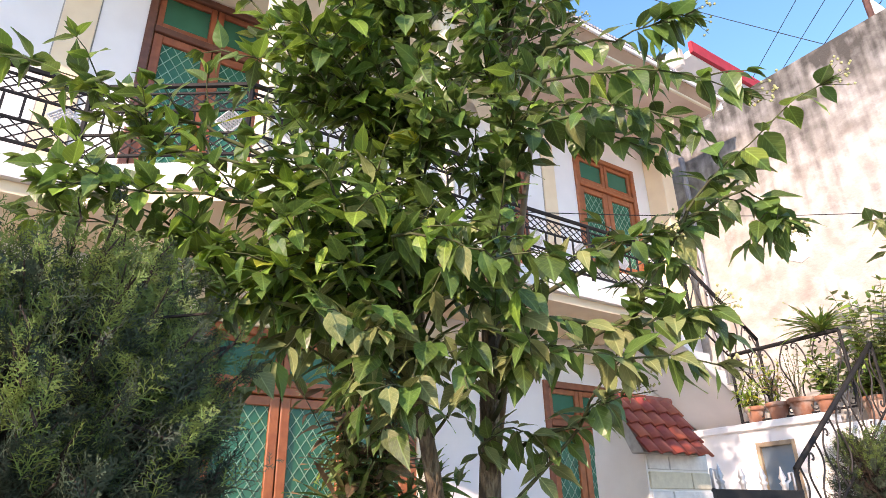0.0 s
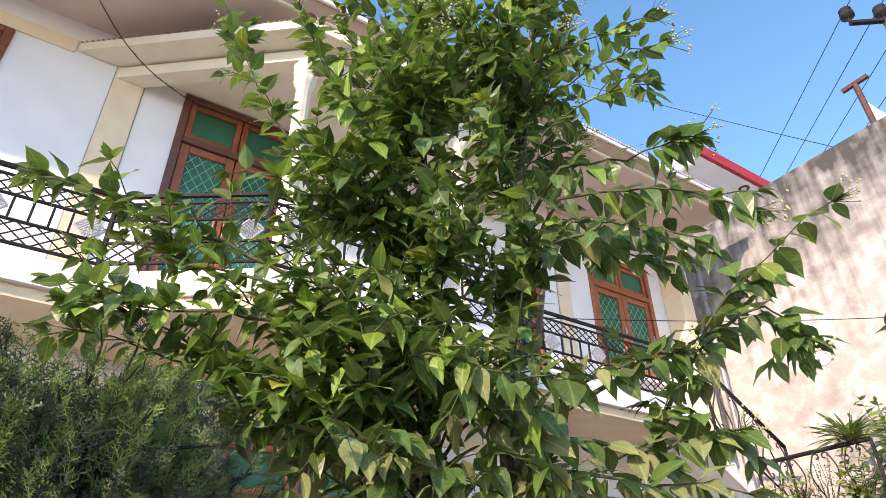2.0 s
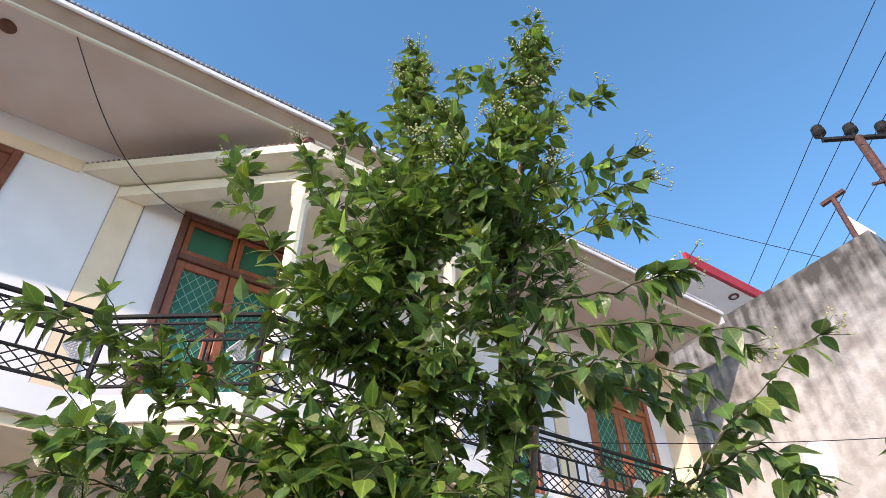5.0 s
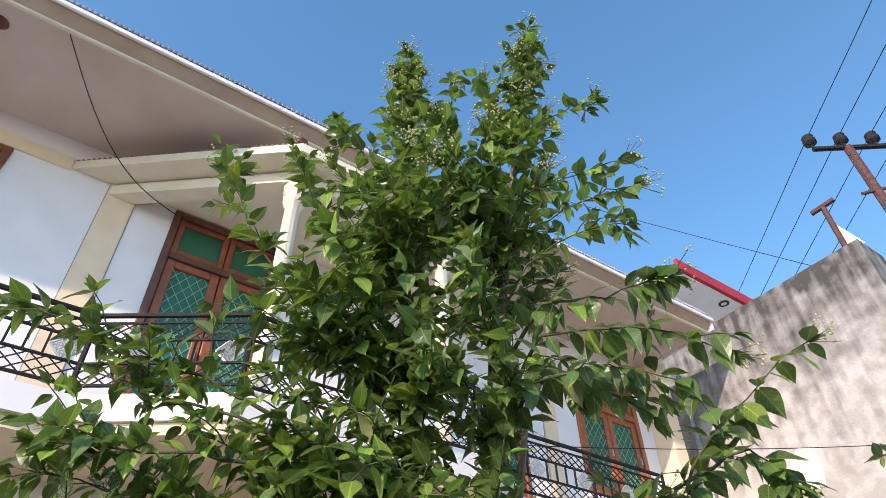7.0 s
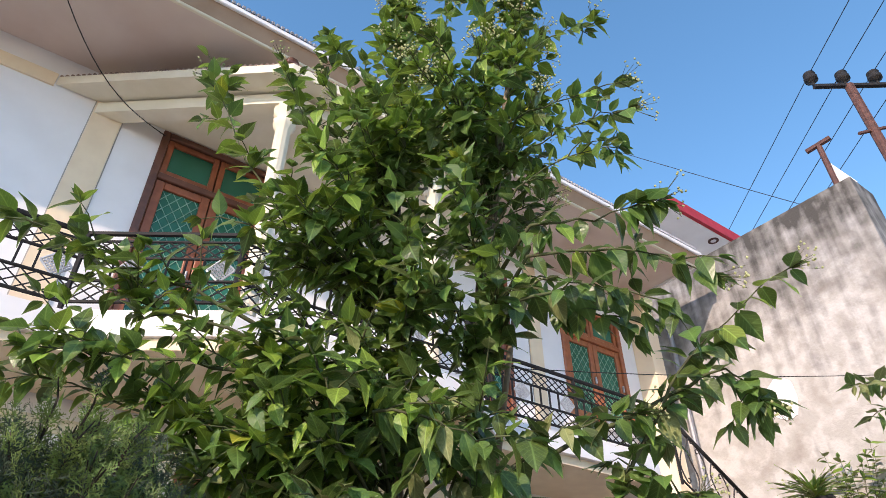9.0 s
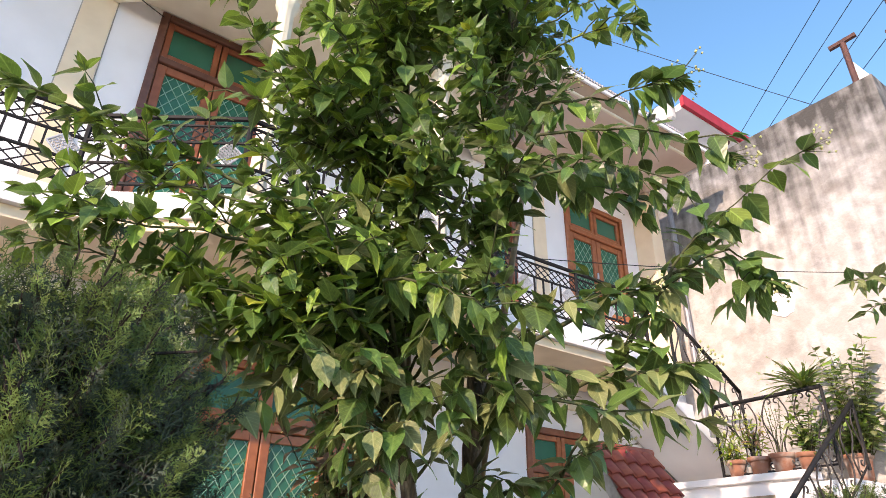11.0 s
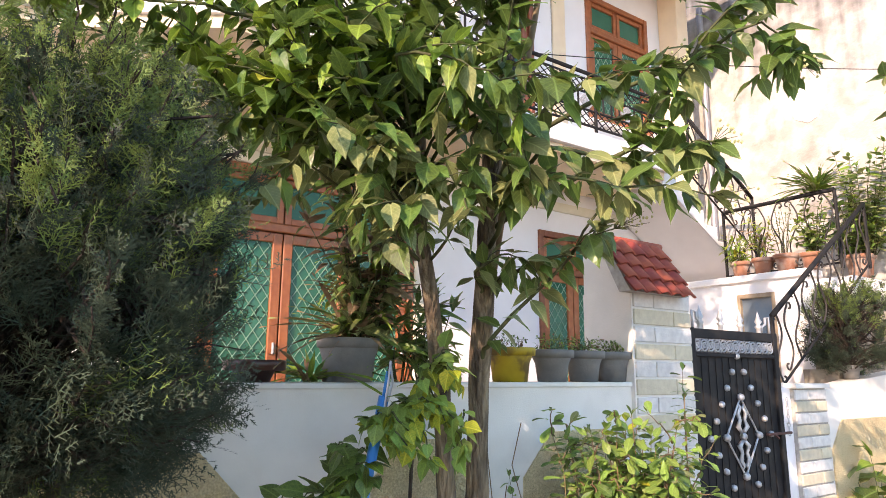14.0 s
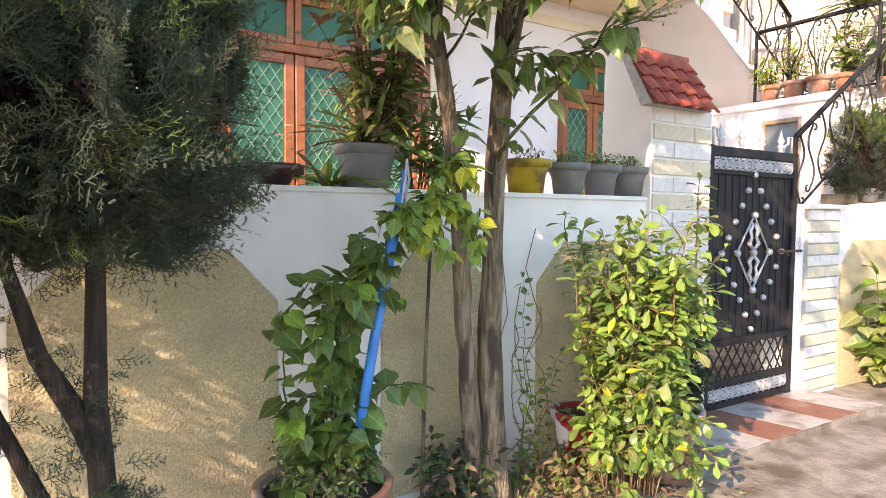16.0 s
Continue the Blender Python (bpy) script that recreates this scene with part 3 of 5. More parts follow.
# ---- neighbour's side wall and the far house ----
m = Mesh().box(8.15, 8.8, 1.92, 12.0, -0.3, 7.68)
sw = solid("wall_side", m, STAINED, "tall weathered white plaster wall with dark rain stains", "wall", "structure")
blob = [(3.75 + 0.20 * math.cos(a) * (1 + 0.25 * noise.noise(Vector((math.cos(a) * 1.5, math.sin(a) * 1.5, 3)))), 5.13 + 0.29 * math.sin(a) * (1 + 0.3 * noise.noise(Vector((math.cos(a) * 2, math.sin(a) * 2, 9))))) for a in [i * math.pi / 14 for i in range(28)]]
part("plaster_patch", Mesh().prism(blob, 8.138, 8.16, "x"), WHITE, sw, "fresh white plaster patch")
fh = thing("far_house", "white concrete house with a red roof edge", "house", (14, 8, 0))
def fpart(n, m, ma, lab=""):
    ob = part(n, m, ma, None, lab)
    ob.parent = fh
    ob.matrix_parent_inverse = Matrix.Translation((-14, -8, 0))
fpart("wall", Mesh().box(13.6, 24, 9.0, 18, -0.3, 14.2), WHITE)
fpart("parapet", Mesh().box(12.2, 12.44, 7.2, 17.5, 12.3, 12.9, bev=0.05), OLDWALL, "crumbling white parapet end")
fpart("roof", Mesh().box(12.5, 24.5, 7.05, 18.5, 12.62, 12.80), WHITE, "white overhanging roof slab")
fpart("red_edge", Mesh().box(12.45, 24.5, 6.95, 7.05, 12.66, 13.0), REDPAINT, "red painted roof edge")
fpart("soffit_vent", Mesh().lathe([(0.08, -0.02), (0.15, -0.02), (0.15, 0.0)], 14.72, 7.28, 12.62, 20), RUST)

# ---- trees ----
def leaf_mesh(length, width, fold, droop, heart=0.2, n=6, blunt=False):
    """One pointed leaf along +y, folded at the midrib and drooping at the tip."""
    m = Mesh()
    vs, fs = [], []
    rows = ((0.0, heart), (0.10, 0.70), (0.26, 0.98), (0.42, 0.95), (0.60, 0.72), (0.77, 0.40), (0.90, 0.14), (1.0, 0.0))
    if blunt:
        rows = ((0.0, 0.06), (0.15, 0.30), (0.34, 0.66), (0.52, 0.92), (0.70, 1.0), (0.85, 0.80), (0.95, 0.42), (1.0, 0.0))
    n = len(rows) - 1
    for i, (t, wide) in enumerate(rows):
        w = width * 0.5 * wide
        y = length * t
        z = -droop * length * t * t
        wave = 0.02 * length * math.sin(t * 9 + width * 20)
        back = 0.07 * length if i == 0 else 0
        vs += [(-w, y - back, z + fold * w + wave), (0, y, z), (w, y - back, z + fold * w - wave)]
        m.uv += [(0.5 - 0.5 * wide, t), (0.5, t), (0.5 + 0.5 * wide, t)]
    for i in range(n):
        a = 3 * i
        fs += [(a, a + 1, a + 4, a + 3), (a + 1, a + 2, a + 5, a + 4)]
    return m.add(vs, fs)


def orient(d, up):
    """A turn that takes +y to d and +z near up."""
    d = d.normalized()
    x = d.cross(up)
    x = x.normalized() if x.length > 1e-4 else d.orthogonal().normalized()
    z = x.cross(d)
    return Matrix(((x.x, d.x, z.x), (x.y, d.y, z.y), (x.z, d.z, z.z)))


def curve(a, b, sag, n=6, wob=0.03, r=rng):
    a, b = Vector(a), Vector(b)
    out = []
    for i in range(n + 1):
        t = i / n
        p = a.lerp(b, t) + Vector((0, 0, sag * math.sin(math.pi * t)))
        if 0 < i < n:
            p += Vector((r.uniform(-wob, wob), r.uniform(-wob, wob), r.uniform(-wob, wob)))
        out.append(p)
    return out


class Foliage:
    """Leaves as placed, gathered with kind; the first ones become parts and the rest one joined mesh."""
    def __init__(self, shapes, mats):
        self.shapes, self.mats, self.put = shapes, mats, []

    def leaf(self, p, d, up, size, k):
        self.put.append((Vector(p), orient(d, up), size, k, rng.randrange(len(self.shapes))))

    def finish(self, parent, origin, singles, key):
        self.put.sort(key=key)
        inv = Matrix.Translation(-Vector(origin))
        datas = {}
        for p, rot, s, k, sh in self.put[:singles]:
            if (k, sh) not in datas:
                datas[(k, sh)] = self.shapes[sh].data("leaf", self.mats[k])
            ob = new("leaf", datas[(k, sh)])
            ob.parent = parent
            ob.matrix_parent_inverse = inv
            ob.matrix_basis = Matrix.Translation(p) @ rot.to_4x4() @ Matrix.Diagonal((s, s, s, 1))
        m = Mesh()
        for p, rot, s, k, sh in self.put[singles:]:
            src = self.shapes[sh]
            m.add([tuple(p + rot @ (Vector(v) * s)) for v in src.v], src.f, k)
            m.uv.extend(src.uv)
        if m.v:
            ob = part("foliage", m, self.mats)
            ob.parent = parent
            ob.matrix_parent_inverse = inv
            tagged(ob, kind="stuff")


def twig_leaves(fol, pts, size, gap, pick, r=rng, spread=0.9, tipcluster=True, droop=0.5):
    """Opposite pairs of leaves along a shoot, turned a quarter at each pair."""
    turn = r.uniform(0, math.pi)
    dist = 0.0
    for a, b in zip(pts, pts[1:]):
        d = (b - a).normalized()
        s = d.orthogonal().normalized()
        q = d.cross(s)
        L = (b - a).length
        while dist < L:
            p = a + d * dist
            turn += math.pi / 2 + r.uniform(-0.3, 0.3)
            for sg in (0, math.pi):
                o = s * math.cos(turn + sg) + q * math.sin(turn + sg)
                way = (o * spread + d * 0.45 + Vector((r.uniform(-.2, .2), r.uniform(-.2, .2), -droop + r.uniform(-.25, .2)))).normalized()
                up = (SUN * 0.45 + Vector((0, 0, 0.85)) + Vector((r.uniform(-.5, .5), r.uniform(-.5, .5), r.uniform(-.2, .2)))).normalized()
                fol.leaf(p + way * 0.015, way, up, size * r.uniform(0.62, 1.18), pick(p))
            dist += gap * r.uniform(0.8, 1.3)
        dist -= L
    if tipcluster:
        d = (pts[-1] - pts[-2]).normalized()
        for i in range(3):
            w = (d + Vector((r.uniform(-.5, .5), r.uniform(-.5, .5), r.uniform(-.2, .5)))).normalized()
            fol.leaf(pts[-1], w, Vector((0, 0, 1)), size * r.uniform(0.4, 0.75), pick(pts[-1]))


# limbs of the tree, from fork to tip
RIGHT = [
    [(1.61, 1.54, 3.69), (1.84, 1.36, 3.7), (2.05, 1.14, 3.78)],
    [(1.59, 1.56, 3.52), (1.88, 1.3, 3.53), (2.11, 1.03, 3.33)],
    [(1.51, 1.58, 3.27), (1.71, 1.36, 3.3), (1.92, 1.16, 3.21)],
    [(1.62, 1.61, 3.4), (1.77, 1.45, 3.26), (1.89, 1.3, 3.1)],
    [(2.02, 1.61, 2.57), (2.27, 1.45, 3.04), (2.41, 1.31, 3.25), (2.63, 0.94, 3.52)],
    [(2.28, 1.43, 3.01), (2.38, 1.24, 3.07), (2.43, 1.16, 2.92)],
    [(1.55, 1.81, 2.6), (1.81, 1.64, 2.8), (2.02, 1.46, 2.86)],
    [(1.75, 2.23, 1.8), (1.99, 1.95, 2.17), (2.05, 1.74, 2.46), (2.02, 1.61, 2.57)],
    [(1.55, 1.75, 2.41), (1.82, 1.55, 2.35), (2.1, 1.33, 2.31)],
    [(1.7, 1.81, 2.56), (2.01, 1.64, 2.5), (2.14, 1.45, 2.55), (2.2, 1.38, 2.56)],
    [(1.98, 1.96, 2.17), (2.12, 1.82, 2.28)],
]
LEFT = [
    [(0.59, 2.31, 3.26), (0.24, 2.48, 3.42), (-0.06, 2.55, 3.51), (-0.3, 2.59, 3.55)],
    [(0.67, 2.29, 3.15), (0.33, 2.47, 3.26), (0.04, 2.55, 3.33)],
    [(0.78, 2.25, 3.68), (0.5, 2.38, 4.14), (0.25, 2.48, 4.7)],
    [(0.95, 2.18, 4.06), (0.77, 2.31, 4.47), (0.63, 2.4, 4.88)],
    [(1.27, 2.13, 4.56), (1.04, 2.31, 5.09), (0.81, 2.45, 5.45)],
    [(0.7, 2.28, 2.63), (0.32, 2.47, 2.83), (-0.11, 2.59, 2.92)],
    [(0.72, 2.28, 2.68), (0.41, 2.4, 2.86), (0.04, 2.49, 3.03)],
    [(0.75, 2.16, 2.58), (0.49, 2.29, 2.63), (0.26, 2.38, 2.71)],
    [(0.61, 2.2, 2.96), (0.27, 2.32, 2.96), (-0.07, 2.4, 2.95)],
]
LOW = [
    [(0.97, 2.09, 2.67), (0.8, 2.11, 2.46), (0.7, 2.15, 2.3)],
    [(1.07, 1.93, 2.51), (0.98, 1.92, 2.3), (0.95, 1.93, 2.13)],
    [(1.44, 1.93, 2.68), (1.36, 1.86, 2.41), (1.35, 1.87, 2.22)],
    [(1.45, 1.79, 2.76), (1.48, 1.7, 2.53), (1.51, 1.68, 2.35)],
    [(1.18, 1.86, 2.42), (1.11, 1.85, 2.26), (1.06, 1.88, 2.1)],
    [(0.85, 2.14, 2.73), (0.66, 2.16, 2.62), (0.54, 2.19, 2.51)],
    [(1.02, 1.84, 2.77), (1.16, 1.63, 2.7), (1.29, 1.54, 2.61)],
    [(0.92, 1.9, 2.65), (0.83, 1.82, 2.78), (0.79, 1.84, 2.86)],
    [(1.68, 2.25, 2.1), (1.76, 2.11, 2.17), (1.85, 2.03, 2.09)],
]
TOP = [
    [(1.71, 1.66, 4.56), (1.88, 1.4, 4.6), (1.98, 1.15, 4.55)],
    [(1.68, 1.69, 4.26), (1.87, 1.4, 4.38), (1.99, 1.14, 4.35)],
    [(1.69, 1.68, 4.06), (1.86, 1.42, 4.18), (1.94, 1.21, 4.1)],
    [(1.77, 1.6, 5.09), (1.92, 1.42, 5.23), (2.0, 1.22, 5.17)],
    [(1.74, 1.63, 4.88), (1.61, 1.75, 5.31), (1.6, 1.76, 5.75)],
    [(1.38, 2.18, 4.67), (1.2, 2.34, 5.4), (1.18, 2.35, 5.92)],
    [(1.47, 2.18, 5.43), (1.57, 2.11, 5.88), (1.57, 2.11, 6.17)],
]


def jasmine_tree():
    base = Vector((1.97, 2.58, -0.02))
    tree = thing("tree", "broad-leaved flowering tree with slender grey twin trunks", "tree", tuple(base))
    inv = Matrix.Translation(-base)
    def tp(n, m, ma, lab="", smooth=True):
        ob = part(n, m, ma, None, lab, smooth)
        ob.parent = tree
        ob.matrix_parent_inverse = inv
        return ob
    main = [base, Vector((1.91, 2.54, 0.5)), Vector((1.87, 2.50, 1.0)), Vector((1.83, 2.42, 1.6)), Vector((1.78, 2.28, 2.3)), Vector((1.72, 2.14, 3.0)), Vector((1.70, 1.98, 3.8)), Vector((1.73, 1.80, 4.6)), Vector((1.80, 1.65, 5.4)), Vector((1.85, 1.53, 6.2))]
    def bole(path, radii, n, r):
        """A trunk with knots and an uneven girth."""
        pts, rad = [], []
        for i in range(len(path) - 1):
            for j in range(5):
                t = j / 5
                pts.append(path[i].lerp(path[i + 1], t) + Vector((r.uniform(-.006, .006), r.uniform(-.006, .006), 0)))
                rad.append((radii[i] * (1 - t) + radii[i + 1] * t) * (1 + r.uniform(-0.07, 0.09)))
        return Mesh().tube(pts + [path[-1]], rad + [radii[-1]], n)
    tp("trunk", bole(main, [0.10, 0.066, 0.054, 0.049, 0.045, 0.04, 0.033, 0.025, 0.015, 0.006], 14, random.Random(31)), BARK, "slender grey trunk")
    second = [Vector((1.90, 2.60, 0.0)), Vector((1.80, 2.56, 0.5)), Vector((1.72, 2.52, 1.0)), Vector((1.64, 2.45, 1.6)), Vector((1.45, 2.35, 2.3)), Vector((1.38, 2.3, 3.2)), Vector((1.34, 2.3, 4.4)), Vector((1.34, 2.3, 5.5)), Vector((1.35, 2.29, 6.5))]
    tp("trunk", bole(second, [0.054, 0.047, 0.043, 0.04, 0.035, 0.03, 0.022, 0.013, 0.005], 12, random.Random(32)), BARK)
    tp("dead_stem", Mesh().tube([(1.82, 2.36, 1.9), (1.95, 2.26, 2.9), (2.08, 2.18, 3.75)], [0.022, 0.02, 0.014], 8), DRY, "pale dead stem leaning in the crown")
    fol = Foliage([leaf_mesh(1.0, 0.64, 0.16, 0.14), leaf_mesh(1.0, 0.56, 0.28, 0.24), leaf_mesh(1.0, 0.70, 0.08, 0.26), leaf_mesh(1.0, 0.60, 0.34, 0.06), leaf_mesh(1.0, 0.54, 0.2, 0.34)], [LEAF, LEAFYOUNGLIT, LEAFYELLOW, LEAFPALE])
    wood = Mesh()
    buds = Mesh()
    def pick(p):
        x = rng.random()
        # pale leaves low down; those on the near side stand for sunlit ones
        if (p.z < 2.55 and x < 0.48) or (p.z < 3.4 and p.y < 1.95 and x < 0.12):
            return 3
        if x < 0.012:
            return 2
        # sunlight painted in: more light green on the crown's left and top
        if x < (0.42 if p.x + p.y * 0.3 < 1.7 or p.z > 4.5 else 0.15):
            return 1
        return 0
    def spray(p, d, n=12, s=0.20):
        """A loose panicle of pale buds."""
        for i in range(n):
            w = (d + Vector((rng.uniform(-.7, .7), rng.uniform(-.7, .7), rng.uniform(-.4, .7)))).normalized() * s * rng.uniform(0.35, 1.0)
            wood.tube([p, p + w], [0.002, 0.0012], 3, 0, False)
            q = p + w
            for j in range(2):
                q2 = q + Vector((rng.uniform(-.02, .02), rng.uniform(-.02, .02), rng.uniform(-.01, .025)))
                buds.lathe([(0.0, -0.007), (0.0075, 0.0), (0.0, 0.009)], q2.x, q2.y, q2.z, 4)
    def along(path, n=8):
        return [path[i].lerp(path[i + 1], j / n) for i in range(len(path) - 1) for j in range(n)]
    stems = along(main) + along(second)
    limbs = []
    right, deep = Vector((0.83, -0.55, 0)), Vector((0.55, 0.83, 0))

    def fork(t, rise):
        near = [q for q in stems if 1.6 < q.z < t.z - 0.08] or stems[24:32]
        return min(near, key=lambda q: (q - t).length + abs((t.z - q.z) - rise * math.hypot(t.x - q.x, t.y - q.y)))

    def limb(pts, thick, hang, reach, every, size):
        """A limb through its bends: wood now, leaves later."""
        fine = []
        for a, b in zip(pts, pts[1:]):
            fine += curve(a, b, 0.015, 4, 0.012)[:-1]
        fine.append(Vector(pts[-1]))
        n = len(fine)
        wood.tube(fine, [max(0.003, thick * (1 - i / n)) for i in range(n)], 6)
        limbs.append((fine, hang, reach, every, size))

    for b in RIGHT:
        limb([fork(Vector(b[0]), 0.4)] + b, 0.013, 0.62, 0.16, 3.8, 0.140)
    for b in LEFT:
        limb([fork(Vector(b[0]), 0.4)] + b, 0.012, 0.10, 0.19, 5.8, 0.120)
    for b in LOW:
        limb([fork(Vector(b[0]), 0.4)] + b, 0.010, 0.38, 0.20, 4.4, 0.134)
    for b in TOP:
        limb([fork(Vector(b[0]), 0.6)] + b, 0.008, 0.25, 0.13, 5.0, 0.120)
    # shoots that fill the body of the crown
    for i in range(118):
        z = rng.uniform(2.35, 4.75)
        lean = max(0.0, (z - 3.8) / 1.0)
        e = rng.uniform(-0.84 + 0.34 * lean, 0.36)
        f = 2.33 + rng.uniform(-0.42, 0.40)
        t = right * e + deep * f + Vector((0, 0, z))
        q = fork(t, 0.45)
        limb([q, q.lerp(t, 0.5) + Vector((0, 0, 0.05)), t], 0.009, 0.18, 0.22, 5.6, 0.122)
    # the two spires
    for stem, lo, hi, wide, narrow in ((main, 3.7, 6.1, 0.42, 0.08), (second, 4.3, 6.5, 0.24, 0.04)):
        s = [q for q in along(stem, 9) if lo < q.z < hi]
        for q in s + s[::2]:
            a = rng.uniform(0, 2 * math.pi)
            R = (wide + (narrow - wide) * (q.z - lo) / (hi - lo)) * rng.uniform(0.6, 1.0)
            t = q + Vector((math.cos(a) * R, math.sin(a) * R, R * rng.uniform(0.35, 0.9)))
            limb([q, t], 0.006, 0.05, 0.12, 4.5, 0.116)
        twig_leaves(fol, [q for q in along(stem) if q.z > lo], 0.115, 0.07, pick, droop=0.3)
        spray(stem[-1], Vector((0, 0, 1)), 16, 0.2)
    for c, hang, reach, every, size in limbs:
        n = len(c)
        L = sum((b - a).length for a, b in zip(c, c[1:]))
        start = max(1, n // 4) if n > 5 else 1
        twig_leaves(fol, c[start:], size, 0.085, pick, droop=hang)
        if (c[-1].z > 4.4 or c[-1].x > 1.95) and rng.random() < 0.85:
            spray(c[-1], (c[-1] - c[-2]).normalized(), 10, 0.15)
        for i in range(max(2, int(L * every))):
            j = rng.randrange(start, n - 1)
            p = c[j].lerp(c[j + 1], rng.random())
            d = (c[j + 1] - c[j]).normalized()
            w = (d * 0.6 + Vector((rng.uniform(-1, 1), rng.uniform(-1, 1), rng.uniform(-0.45, 0.75) - 0.4 * hang))).normalized() * reach * rng.uniform(0.6, 1.25)
            e = p + w
            cc = curve(p, e, 0.02, 3, 0.008)
            wood.tube(cc, [0.004, 0.0035, 0.003, 0.002], 4, 0, False)
            twig_leaves(fol, cc, size * 0.95, 0.085, pick, droop=hang)
            if e.z > 4.8 and rng.random() < 0.5:
                spray(e, w.normalized(), 7, 0.11)
    tagged(tp("branchwork", wood, TWIG, "thin greenish-brown branches"), kind="stuff")
    tagged(tp("bud_sprays", buds, FLOWER, "pale buds on thin stalks"), kind="stuff")
    fol.finish(tree, base, 300, lambda e: (e[0] - Vector((0.6, 0.9, 2.4))).length)
    return len(fol.put)


jasmine_tree()


def juniper(base, trunks, height, radius, zlow, count, label, seed, size=0.115):
    """A dense conifer: dark stems and many feathery sprays that point outwards and up."""
    r = random.Random(seed)
    t = thing("juniper", label, "tree", base)
    B = Vector(base)
    inv = Matrix.Translation(-B)
    def jp(n, m, ma, lab="", smooth=False):
        ob = part(n, m, ma, None, lab, smooth)
        ob.parent = t
        ob.matrix_parent_inverse = inv
        return ob
    tops = []
    for pts, rad in trunks:
        P = [Vector(p) for p in pts]
        jp("trunk", Mesh().tube(P, [rad * (1 - 0.75 * i / (len(P) - 1)) for i in range(len(P))], 10), DARKBARK, "dark fissured stem", True)
        tops.append(P)
    fol = Mesh()
    stems = Mesh()
    clumps = []
    for i in range(max(12, count // 38)):
        h = r.random() ** 0.9
        a = r.uniform(0, 2 * math.pi)
        clumps.append((h, a, r.uniform(0.62, 1.0)))
    plumes = []
    for i in range(count // 34):
        h, a = 0.25 + 0.75 * r.random() ** 0.8, r.uniform(0, 2 * math.pi)
        reach = radius * math.sin(math.pi * min(1, 0.20 + 0.73 * h)) ** 0.6 * r.uniform(0.6, 1.0)
        out = Vector((math.cos(a), math.sin(a), 0))
        foot = Vector((B.x + (tops[0][-1].x - B.x) * h, B.y + (tops[0][-1].y - B.y) * h, zlow + (height - zlow) * h - 0.10)) + out * reach
        plumes.append((h, foot, (out * r.uniform(0.2, 0.6) + Vector((r.uniform(-.15, .15), r.uniform(-.15, .15), 1.0))).normalized() * r.uniform(1.6, 2.9) * size))
    for i in range(count):
        # a spray on one of the clumps of a rounded column
        ch, ca, cr = clumps[r.randrange(len(clumps))]
        loose = i % 40 == 0
        h = r.uniform(-0.75, 0.0) if loose else min(1.0, max(0.0, ch + r.gauss(0, 0.07)))
        z = zlow + (height - zlow) * h
        prof = radius * math.sin(math.pi * max(0.06, min(1, 0.20 + 0.73 * h))) ** 0.6
        a = r.uniform(0, 2 * math.pi) if loose else ca + r.gauss(0, 0.22)
        rr = prof * min(1.05, max(0.2, (cr + r.gauss(0, 0.13)) if r.random() < 0.85 else r.uniform(0.2, 0.7)))
        ax = Vector((B.x + (tops[0][-1].x - B.x) * h, B.y + (tops[0][-1].y - B.y) * h, z))
        p = ax + Vector((math.cos(a) * rr, math.sin(a) * rr, 0))
        out = Vector((math.cos(a), math.sin(a), 0))
        if loose:
            # small shoots straight from the lower stems
            P = tops[r.randrange(len(tops))]
            g = r.randrange(len(P) - 1)
            p = P[g].lerp(P[g + 1], r.random()) + out * r.uniform(0.01, 0.07)
        d = (out * r.uniform(0.5, 1.1) + Vector((r.uniform(-.4, .4), r.uniform(-.4, .4), r.uniform(1.0, 1.9) if h > 0.75 else r.uniform(0.35, 1.15) if h > 0.35 else r.uniform(-0.35, 0.6)))).normalized()
        L = size * r.uniform(0.7, 1.4) * (0.7 if loose else 1.0)
        if not loose and h > 0.25 and r.random() < 0.7:
            # one of the sprays of an upright plume
            h, foot, rise = plumes[r.randrange(len(plumes))]
            u = r.random()
            p = foot + rise * u
            d = (rise.normalized() * 1.1 + Vector((r.uniform(-.7, .7), r.uniform(-.7, .7), 0))).normalized()
            L *= 0.85 - 0.4 * u
        # sunlight painted by height: upper sprays more often take the brighter green
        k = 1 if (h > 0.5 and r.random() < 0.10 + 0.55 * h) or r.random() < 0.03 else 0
        s = d.cross(Vector((0, 0, 1)))
        s = s.normalized() if s.length > 1e-3 else Vector((1, 0, 0))
        q = d.cross(s)
        # a flat feathery spray: side shoots, each with a few scaly twiglets
        flat = (s * math.cos(i * 1.7) + q * math.sin(i * 1.7)).normalized()
        thick = d.cross(flat) * 0.0016
        def blade(c, w, ll, wid):
            e = c + w * ll
            o = w.cross(thick).normalized() * wid
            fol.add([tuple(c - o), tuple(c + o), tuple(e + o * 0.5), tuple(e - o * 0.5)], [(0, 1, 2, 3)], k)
        bend = Vector((r.uniform(-.25, .25), r.uniform(-.25, .25), r.uniform(-.35, .1))) * L
        blade(p, d, L * 0.6, 0.0018)
